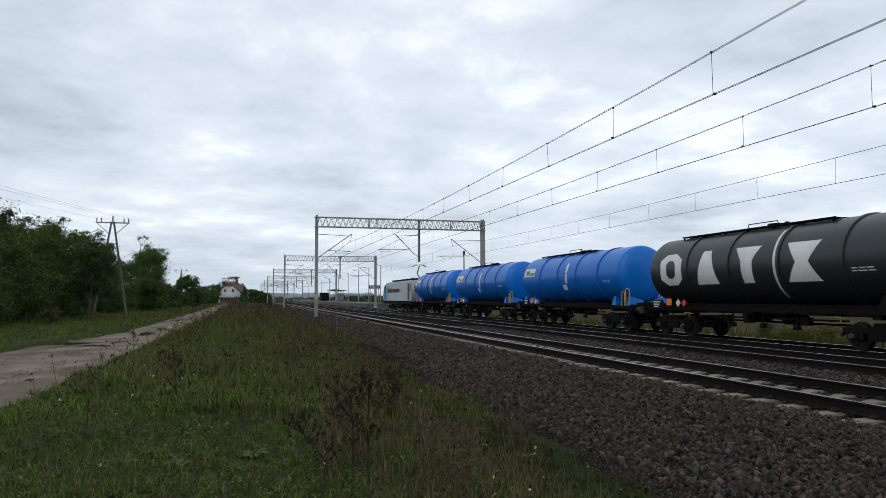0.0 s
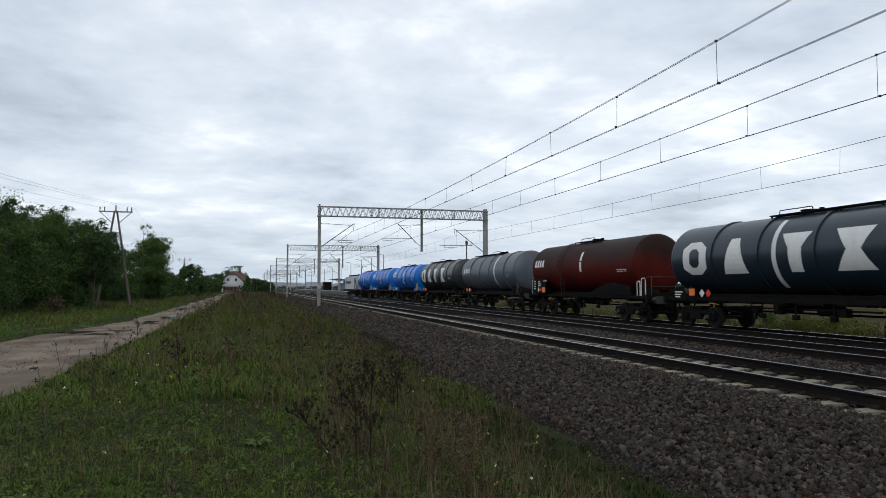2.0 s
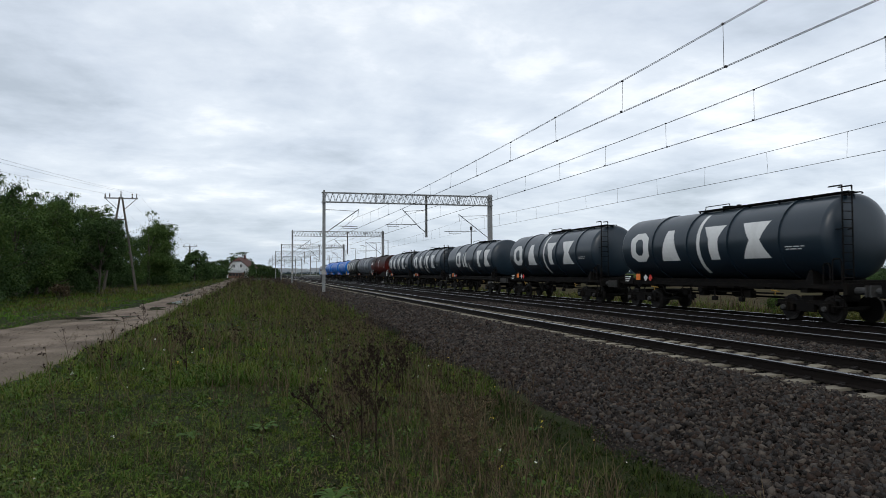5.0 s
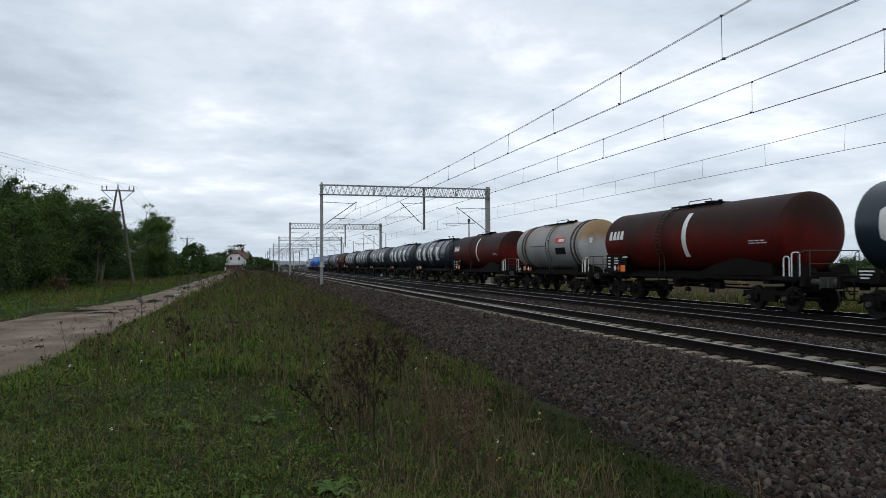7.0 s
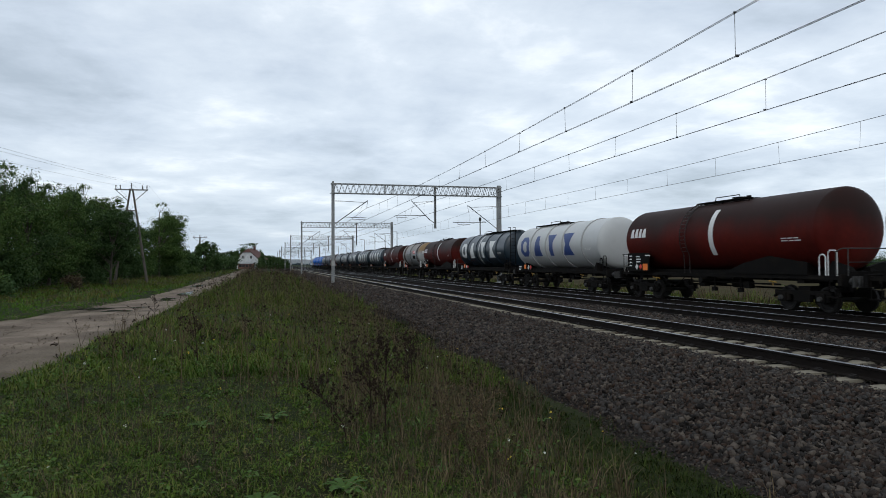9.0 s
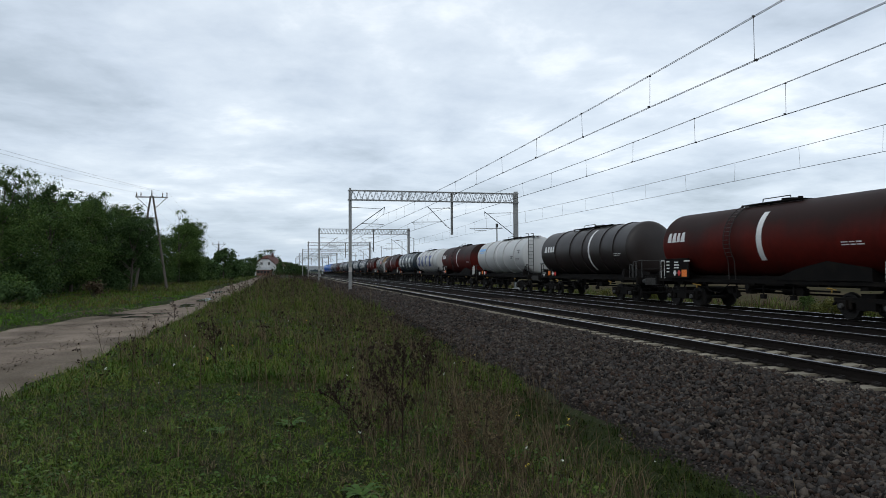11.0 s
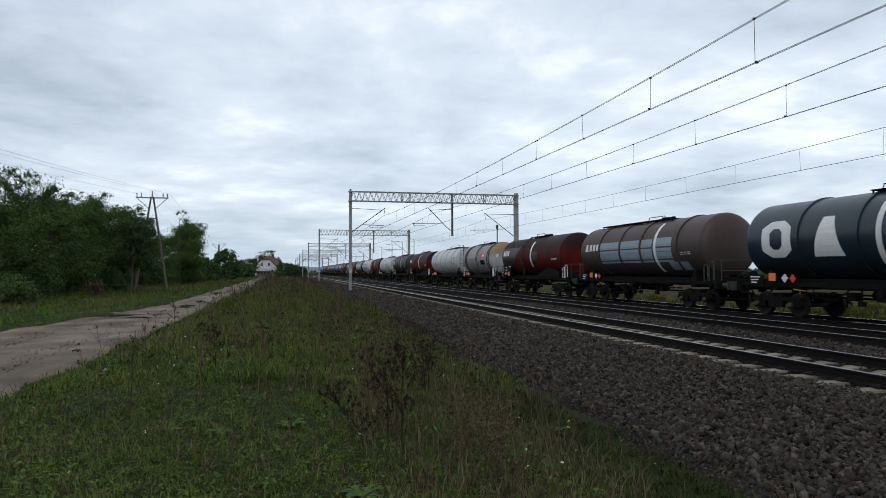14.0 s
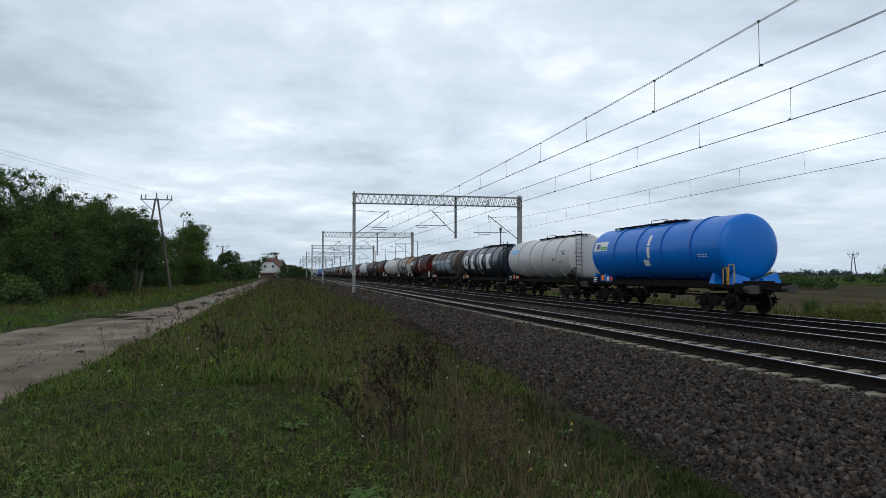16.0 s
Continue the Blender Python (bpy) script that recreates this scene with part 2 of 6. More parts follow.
    trim=mat("brown_timber_trim", (0.10, 0.04, 0.025), (0.14, 0.06, 0.035), 2, 0.7),
    sign=mat("dark_blue_sign", (0.01, 0.02, 0.07), (0.014, 0.026, 0.09), 1, 0.4, bump=0.0),
    bark=mat("bark", (0.045, 0.036, 0.028), (0.085, 0.07, 0.055), 3, 0.95, bump=0.8, stretch=(1, 1, 0.2)),
    leaf=mat("broad_leaves", (0.030, 0.055, 0.014), (0.050, 0.085, 0.020), 0.4, 0.75, bump=0.0, spec=0.1,
             island=[(0.034, 0.066, 0.016), (0.056, 0.105, 0.024), (0.080, 0.135, 0.032), (0.125, 0.165, 0.045)]),
    leafd=mat("dark_leaves", (0.022, 0.042, 0.014), (0.038, 0.064, 0.020), 0.4, 0.75, bump=0.0, spec=0.1,
              island=[(0.026, 0.054, 0.017), (0.045, 0.082, 0.025), (0.070, 0.108, 0.034)]),
    gold=mat("goldenrod_leaves", (0.06, 0.075, 0.015), (0.12, 0.115, 0.02), 1.0, 0.7, bump=0.0, spec=0.2,
             island=[(0.05, 0.07, 0.016), (0.09, 0.10, 0.02), (0.17, 0.14, 0.02)]),
    grass=mat("meadow_grass", (0.020, 0.052, 0.006), (0.125, 0.145, 0.028), 0.55, 0.85, bump=0.0, spec=0.08,
              island=[(0.026, 0.060, 0.008), (0.048, 0.098, 0.012), (0.070, 0.125, 0.017), (0.100, 0.115, 0.026), (0.20, 0.165, 0.065)], blend=0.55),
    verge=mat("lush_verge_grass", (0.050, 0.112, 0.012), (0.080, 0.150, 0.018), 0.6, 0.85, bump=0.0, spec=0.08,
              island=[(0.036, 0.095, 0.009), (0.064, 0.145, 0.014), (0.092, 0.172, 0.020), (0.125, 0.150, 0.032)]),
    dry=mat("dry_stalks", (0.075, 0.052, 0.030), (0.115, 0.082, 0.048), 1.0, 0.85, bump=0.0, spec=0.15,
            island=[(0.032, 0.024, 0.017), (0.060, 0.042, 0.026), (0.10, 0.072, 0.042), (0.18, 0.135, 0.075), (0.055, 0.060, 0.022)]),
    seed=mat("dark_seed_heads", (0.022, 0.015, 0.012), (0.040, 0.027, 0.020), 9, 0.95, bump=0.3, spec=0.1),
    petal=mat("white_flowers", (0.60, 0.60, 0.55), (0.70, 0.70, 0.66), 5, 0.8, bump=0.0),
    petaly=mat("yellow_flowers", (0.55, 0.40, 0.03), (0.62, 0.46, 0.05), 5, 0.8, bump=0.0),
    field=mat("ploughed_field", (0.046, 0.040, 0.026), (0.070, 0.057, 0.038), 0.10, 0.95, bump=0.7, fine=3, stretch=(1, 0.3, 1), dirt=((0.045, 0.055, 0.02), 0.06, 0.6, (1, 0.4, 1)), spec=0.0),
    meadow=mat("far_meadow", (0.034, 0.056, 0.018), (0.055, 0.072, 0.024), 0.05, 0.95, bump=0.3, fine=1.5, spec=0.0),
    # distance haze painted into the woods' base colour
    haze=mat("haze_tinted_far_woods", (0.045, 0.066, 0.078), (0.060, 0.080, 0.092), 0.02, 1.0, bump=0.0, fine=0.2, spec=0.0),
    # walls paled in the base colour, as haze over the town
    town=mat("haze_tinted_far_walls", (0.33, 0.35, 0.37), (0.42, 0.44, 0.46), 0.05, 0.9, bump=0.0, fine=0.3),
)


# ---- mesh helpers ----
def box(bm, c, s, m=None):
    r = bmesh.ops.create_cube(bm, size=1, matrix=Matrix.Translation(c) @ (m or Matrix()) @ Matrix.Diagonal((*s, 1)))
    return r["verts"]


def bar(bm, a, b, r, n=6, r2=None):
    """A round bar from a to b."""
    a, b = Vector(a), Vector(b)
    d = b - a
    mm = Matrix.Translation((a + b) / 2) @ d.to_track_quat("Z", "Y").to_matrix().to_4x4()
    bmesh.ops.create_cone(bm, cap_ends=True, segments=n, radius1=r, radius2=r if r2 is None else r2, depth=d.length, matrix=mm)


def path(bm, pts, r, n=6):
    for a, b in zip(pts, pts[1:]):
        bar(bm, a, b, r, n)


def tube(bm, pts, r, n=5):
    """One unbroken thin tube through points that run along y."""
    rings = [[bm.verts.new((p[0] + r * math.cos(2 * math.pi * i / n), p[1], p[2] + r * math.sin(2 * math.pi * i / n))) for i in range(n)] for p in pts]
    for p, q in zip(rings, rings[1:]):
        for i in range(n): bm.faces.new((p[i], p[(i + 1) % n], q[(i + 1) % n], q[i]))
    bm.faces.new(rings[0]); bm.faces.new(rings[-1])


def beam(bm, a, b, w, h):
    """A square bar from a to b."""
    a, b = Vector(a), Vector(b)
    d = b - a
    box(bm, (a + b) / 2, (w, h, d.length), d.to_track_quat("Z", "Y").to_matrix().to_4x4())


def lathe(bm, prof, seg=40, axis="Y"):
    """Turns (along, radius) pairs round the local Y or Z axis."""
    rings = []
    for y, r in prof:
        ring = []
        for i in range(seg):
            a = 2 * math.pi * i / seg
            p = (r * math.cos(a), y, r * math.sin(a)) if axis == "Y" else (r * math.cos(a), r * math.sin(a), y)
            ring.append(bm.verts.new(p))
        rings.append(ring)
    for p, q in zip(rings, rings[1:]):
        for i in range(seg):
            bm.faces.new((p[i], p[(i + 1) % seg], q[(i + 1) % seg], q[i]))
    bm.faces.new(rings[0]); bm.faces.new(rings[-1])
    bmesh.ops.recalc_face_normals(bm, faces=bm.faces)


def bevel(bm, w=0.02, n=2):
    bmesh.ops.bevel(bm, geom=list(bm.edges), offset=w, segments=n, affect="EDGES", clamp_overlap=True)


def mesh_of(name, bm, material, smooth=False):
    me = bpy.data.meshes.new(name)
    bm.to_mesh(me)
    bm.free()
    me.materials.append(material)
    if smooth:
        for p in me.polygons: p.use_smooth = True
        me.set_sharp_from_angle(angle=radians(40))
    return me


def part(name, bm, material, parent, label="", smooth=False):
    ob = new(name, mesh_of(name, bm, material, smooth))
    ob.parent = parent
    if label: ob["label"] = label
    return ob


def thing(name, at, label, category, group="", kind=""):
    ob = new(name)
    ob.matrix_basis = at
    return tagged(ob, label, category, group, kind)


def raw(name, verts, faces, material, parent=None, smooth=False):
    me = bpy.data.meshes.new(name)
    verts = np.asarray(verts, dtype=np.float32)
    faces = np.asarray(faces, dtype=np.int32)
    k = faces.shape[1]
    me.vertices.add(len(verts)); me.vertices.foreach_set("co", verts.ravel())
    me.loops.add(faces.size); me.loops.foreach_set("vertex_index", faces.ravel())
    me.polygons.add(len(faces)); me.polygons.foreach_set("loop_start", np.arange(0, faces.size, k, dtype=np.int32))
    me.update(calc_edges=True); me.validate()
    me.materials.append(material)
    if smooth: me.polygons.foreach_set("use_smooth", np.ones(len(faces), dtype=bool))
    ob = new(name, me)
    ob.parent = parent
    return ob


RNG = np.random.default_rng(7)


def smooth01(v, lo, hi):
    t = np.clip((v - lo) / (hi - lo), 0, 1)
    return t * t * (3 - 2 * t)


def wob(x, y, s=1.0):
    """Cheap smooth waves for uneven ground."""
    return (np.sin(x * 1.3 * s + 0.7) * np.cos(y * 0.9 * s + 1.1) + 0.5 * np.sin(x * 2.9 * s + y * 1.7 * s) + 0.4 * np.cos(y * 3.7 * s - x * 2.1 * s + 2)) / 1.9


ROAD_Y = [-20, 10, 18, 24, 28, 38, 50, 78, 140, 210, 330]
ROAD_R = [-3.45, -3.62, -3.60, -3.58, -3.56, -3.50, -3.50, -3.60, -4.6, -6.0, -8.2]     # edge towards the railway
ROAD_L = [-9.3, -9.0, -8.7, -8.1, -7.4, -6.5, -6.5, -6.8, -7.2, -8.2, -10.4]          # edge towards the trees


def road_r(y):
    return np.interp(y, ROAD_Y, ROAD_R)


def road_l(y):
    return np.interp(y, ROAD_Y, ROAD_L)


def toe(y):
    """Where the turf ends beside the ballast."""
    y = np.asarray(y, float)
    return 3.92 + 0.16 * np.sin(y * 1.15 + 0.4) + 0.10 * np.sin(y * 2.7 + 1) + 0.5 * smooth01(y, 13, 22)


def ground_z(x, y):
    """Height of the ground sheet: a verge, a shallow ditch by the ballast, the low bed, fields beyond."""
    x, y = np.asarray(x, float), np.asarray(y, float)
    z = -0.28 + 0.05 * wob(x, y, 0.8)
    z = z - 0.27 * smooth01(x, 1.2, 3.6)                                  # falls to the foot of the ballast
    e = x - road_r(y)
    z = z + 0.12 * smooth01(e, 0.2, 1.3) * (1 - smooth01(x, -1.0, 1.5))     # low mound beside the road
    z = z - 0.06 * smooth01(x - road_l(y), -0.3, 0.3) * (1 - smooth01(e, -0.4, 0.2))  # worn road
    z = z + 0.2 * (1 - smooth01(x, -20, -9))
    z = np.where(x > 4.5, -0.72, z)
    z = np.where(x > 22, -0.72 - 0.5 * smooth01(x, 22, 40), z)
    return z


# ---- ground, road, ballast ----
def grid_sheet(name, xs, ys, zf, material):
    X, Y = np.meshgrid(xs, ys)
    V = np.stack([X.ravel(), Y.ravel(), zf(X, Y).ravel()], 1)
    nx, ny = len(xs), len(ys)
    i = np.arange((nx - 1) * (ny - 1)); r, c = i // (nx - 1), i % (nx - 1)
    a = r * nx + c
    return raw(name, V, np.stack([a, a + 1, a + nx + 1, a + nx], 1), material, smooth=True)


def build_ground():
    fx = np.concatenate([-np.geomspace(3000, 14, 40), np.linspace(-13, 5, 91), np.linspace(6, 22, 9), np.geomspace(23, 3000, 44)])
    fy = np.concatenate([-np.geomspace(3000, 12, 24), np.linspace(-10, 30, 161), np.geomspace(30.5, 3500, 70)])
    tagged(grid_sheet("ground", fx, fy, ground_z, M["ground"]), "uneven earth with short grass and weeds", "ground", kind="structure")
    ry = np.concatenate([np.linspace(-20, 60, 321), np.geomspace(61, 330, 60)])
    U, Y = np.meshgrid(np.linspace(0, 1, 48), ry)
    lft, rgt = road_l(Y), road_r(Y)

    def rz(x, y):
        u0, u1 = x - road_l(y), road_r(y) - x
        edge = smooth01(u0 + 0.30 * wob(y, y * 0, 0.6), 0.0, 0.55) * smooth01(u1 + 0.20 * wob(y, y * 0 + 3, 0.9) + 0.10 * wob(y * 3, y * 0, 1.1), 0.0, 0.40)
        ruts = -0.035 * np.exp(-((u1 - 1.25) / 0.25) ** 2) - 0.035 * np.exp(-((u1 - 2.9) / 0.3) ** 2)
        return ground_z(x, y) - 0.03 + 0.11 * edge + ruts + 0.012 * wob(x, y, 3)
    X = lft - 0.3 + (rgt - lft + 0.6) * U
    V = np.stack([X.ravel(), Y.ravel(), rz(X, Y).ravel()], 1)
    i = np.arange(47 * (len(ry) - 1)); q = i // 47 * 48 + i % 47
    tagged(raw("road", V, np.stack([q, q + 1, q + 49, q + 48], 1), M["road"], smooth=True), "sandy rutted dirt track with puddles", "dirt track", kind="structure")
    for n, (cx, cy, a, b) in enumerate(((-6.0, 28.8, 1.1, 0.75), (-4.7, 34.5, 0.40, 2.2), (-5.35, 26.7, 0.5, 0.5), (-4.5, 41, 0.35, 2.2), (-5.3, 56, 0.4, 2.6))):
        bm = bmesh.new()
        ring = []
        for i in range(28):
            t = 2 * math.pi * i / 28
            k = 1 + 0.22 * math.sin(3 * t + n) + 0.12 * math.sin(5 * t + 2 * n)
            ring.append(bm.verts.new((cx + a * k * math.cos(t), cy + b * k * math.sin(t), float(np.max(rz(np.array([cx]), np.array([cy])))) + 0.012)))
        bm.faces.new(ring)
        ob = new("puddle", mesh_of("puddle", bm, M["puddle"]))
        tagged(ob, "shallow muddy rain puddle on the dirt track", "puddle", "puddles on the track")
    # ballast bed: shoulder, three tracks, far shoulder
    prof = [(3.7, -0.62), (4.3, -0.5), (5.4, -0.37), (6.9, -0.215), (10.3, -0.205), (10.9, -0.23), (12.0, -0.27), (14.7, -0.26), (16.2, -0.40), (16.9, -0.43), (19.6, -0.43), (21.6, -0.8)]
    px, pz = [p[0] for p in prof], [p[1] for p in prof]
    bx = np.concatenate([np.linspace(3.7, 11.5, 79), np.linspace(11.7, 21.6, 40)])
    by = np.concatenate([np.linspace(-400, -6, 20), np.linspace(-5, 30, 200), np.geomspace(30.4, 1500, 90)])
    tagged(grid_sheet("ballast_bed", bx, by, lambda x, y: np.interp(x, px, pz) + 0.012 * wob(x, y, 5), M["bed"]), "grey-brown crushed stone track bed", "track bed", kind="structure")
    return px, pz


PX, PZ = build_ground()


def stones(name, n, x0, x1, y0, y1, size, lift, power=1.0, label="", cribs=False):
    """Loose crushed stones scattered over the bed, as one piece of stuff; cribs: only in the gaps between sleepers."""
    x = RNG.uniform(x0, x1, n)
    y = y0 + (y1 - y0) * RNG.uniform(0, 1, n) ** power
    if cribs:
        y = 0.611 + 0.6 * np.round((y - 0.611) / 0.6) + RNG.uniform(-0.14, 0.14, n)
    z = np.interp(x, PX, PZ) + lift * RNG.uniform(-0.4, 1, n) - 0.02 * smooth01(x, 6.8, 7.3) * (x < 10)
    cube = np.array([[a, b, c] for a in (-1, 1) for b in (-1, 1) for c in (-1, 1)], float)
    fc = np.array([[0, 1, 3, 2], [4, 6, 7, 5], [0, 4, 5, 1], [2, 3, 7, 6], [0, 2, 6, 4], [1, 5, 7, 3]])
    V = cube[None] * RNG.uniform(0.45, 1.15, (n, 8, 1)) * (size * RNG.uniform(0.45, 1.45, (n, 1, 3)) / 2)
    q = RNG.normal(size=(n, 4)); q /= np.linalg.norm(q, axis=1, keepdims=True)
    w, a, b, c = q.T
    R = np.stack([1 - 2 * (b * b + c * c), 2 * (a * b - c * w), 2 * (a * c + b * w), 2 * (a * b + c * w), 1 - 2 * (a * a + c * c), 2 * (b * c - a * w),
                  2 * (a * c - b * w), 2 * (b * c + a * w), 1 - 2 * (a * a + b * b)], 1).reshape(n, 3, 3)
    V = np.einsum("nij,nkj->nki", R, V) + np.stack([x, y, z], 1)[:, None]
    F = (fc[None] + 8 * np.arange(n)[:, None, None]).reshape(-1, 4)
    return tagged(raw(name, V.reshape(-1, 3), F, M["stone"]), label or "loose crushed grey-brown stones of the track bed", "ballast", kind="stuff")


stones("ballast_stones", 35000, 4.62, 7.46, 3.6, 17, 0.055, 0.048, 1.5)
stones("ballast_stones", 2600, 4.15, 4.8, 3.2, 20, 0.062, 0.016, 1.4)
stones("ballast_stones", 9000, 3.75, 4.8, 3.2, 16, 0.026, 0.008, 1.6, "fine grey gravel at the foot of the ballast")
stones("ballast_stones", 16000, 4.5, 7.46, 15.5, 45, 0.08, 0.045, 1.3)
stones("ballast_stones", 9000, 4.0, 7.2, 42, 170, 0.16, 0.05, 1.5)
stones("ballast_stones", 8000, 7.3, 9.95, 4, 34, 0.058, 0.012, 1.3, "crushed stones between the concrete sleepers", True)
stones("ballast_stones", 9000, 9.95, 12.4, 7, 36, 0.078, 0.03, 1.4, "crushed stones between two tracks")

# ---- tracks ----
TRACKS = [(8.62, 0.0), (13.2, -0.05), (18.2, -0.22)]
Y_BACK, Y_FAR = -380.0, 1400.0


def rail_mesh():
    prof = [(-0.075, -0.172), (0.075, -0.172), (0.075, -0.160), (0.012, -0.142), (0.010, -0.045), (0.036, -0.034), (0.036, -0.004), (0.03, 0.0), (-0.03, 0.0), (-0.036, -0.004), (-0.036, -0.034), (-0.010, -0.045), (-0.012, -0.142), (-0.075, -0.160)]
    bm = bmesh.new()
    a = [bm.verts.new((x, Y_BACK, z)) for x, z in prof]
    b = [bm.verts.new((x, Y_FAR, z)) for x, z in prof]
    n = len(prof)
    for i in range(n):
        f = bm.faces.new((a[i], b[i], b[(i + 1) % n], a[(i + 1) % n]))
        f.material_index = 1 if i in (6, 7, 8) else 0
    bm.faces.new(a); bm.faces.new(b)
    bmesh.ops.recalc_face_normals(bm, faces=bm.faces)
    me = mesh_of("rail", bm, M["rail"])
    me.materials.append(M["shine"])
    return me


def sleeper_bm(bm, y=0.0):
    """A concrete sleeper with a thinner waist, local z 0 at the rail top."""
    pts = [(-1.3, 0.14, 0.0), (-1.24, 0.15, 0.02), (-0.5, 0.15, 0.02), (-0.25, 0.12, -0.03), (0.25, 0.12, -0.03), (0.5, 0.15, 0.02), (1.24, 0.15, 0.02), (1.3, 0.14, 0.0)]
    prev = None
    for x, hw, dz in pts:
        t = -0.195 + dz
        r = [bm.verts.new(v) for v in ((x, y - hw, -0.40), (x, y + hw, -0.40), (x, y + hw * 0.8, t), (x, y - hw * 0.8, t))]
        if prev:
            for i in range(4): bm.faces.new((prev[i], prev[(i + 1) % 4], r[(i + 1) % 4], r[i]))
        else:
            bm.faces.new(r[::-1])
        prev = r
    bm.faces.new(prev)


def clips_bm(bm, y=0.0):
    for rx in (-0.7525, 0.7525):
        for s in (-1, 1):
            box(bm, (rx + s * 0.10, y, -0.155), (0.075, 0.13, 0.03))
            bar(bm, (rx + s * 0.075, y - 0.05, -0.135), (rx + s * 0.075, y + 0.05, -0.135), 0.016, 6)


def build_tracks():
    rail = rail_mesh()
    bm = bmesh.new(); sleeper_bm(bm); sl = mesh_of("sleeper", bm, M["sleeper"])
    bm = bmesh.new(); clips_bm(bm); cl = mesh_of("rail_clip", bm, M["clip"])
    for n, (x, z) in enumerate(TRACKS):
        tr = thing("railway_track_%d" % (n + 1), pose(x, 0, z), "railway track of rusty rails on concrete sleepers", "railway track", kind="structure")
        for s in (-0.7525, 0.7525):
            r = new("rail", rail); r.parent = tr; r.location = (s, 0, 0)
        y0 = 15.9110 - 0.6 * 30
        near = 140 if n == 0 else 0
        if near:
            for i in range(near):
                o = new("sleeper", sl); o.parent = tr; o.location = (0, y0 + 0.6 * i, random.uniform(-0.006, 0.004)); o.rotation_euler[2] = random.uniform(-0.008, 0.008)
                if i < 80:
                    c = new("rail_clip", cl); c.parent = tr; c.location = (0, y0 + 0.6 * i, 0)
        me = np.array([v.co[:] for v in sl.vertices]); fc = np.array([p.vertices[:] for p in sl.polygons if len(p.vertices) == 4])
        ys = np.concatenate([y0 - 0.6 * np.arange(1, 60), y0 + 0.6 * (near + np.arange(0, 260))])
        V = (me[None] + np.stack([ys * 0, ys, ys * 0 - (0.07 if n else 0)], 1)[:, None]).reshape(-1, 3)
        F = (fc[None] + len(me) * np.arange(len(ys))[:, None, None]).reshape(-1, 4)
        tagged(raw("sleepers", V, F, M["sleeper"], tr), kind="stuff")


build_tracks()

# ---- overhead line ----
GANTRY_Y = [3.4, 60.0, 116.6, 172.5, 229.0, 286.0, 343.0, 400.0]
LINES = [(8.62, 5.37, 6.0), (13.2, 5.6, 6.33), (18.2, 5.05, 5.78)]   # x, contact height, lowest messenger height


def insulator(bm, a, b, r=0.05, n=5):
    a, b = Vector(a), Vector(b)
    bar(bm, a, b, r * 0.45, 8)
    for i in range(n):
        c = a.lerp(b, (i + 0.5) / n); d = (b - a).normalized() * 0.012
        bar(bm, c - d, c + d, r, 10)


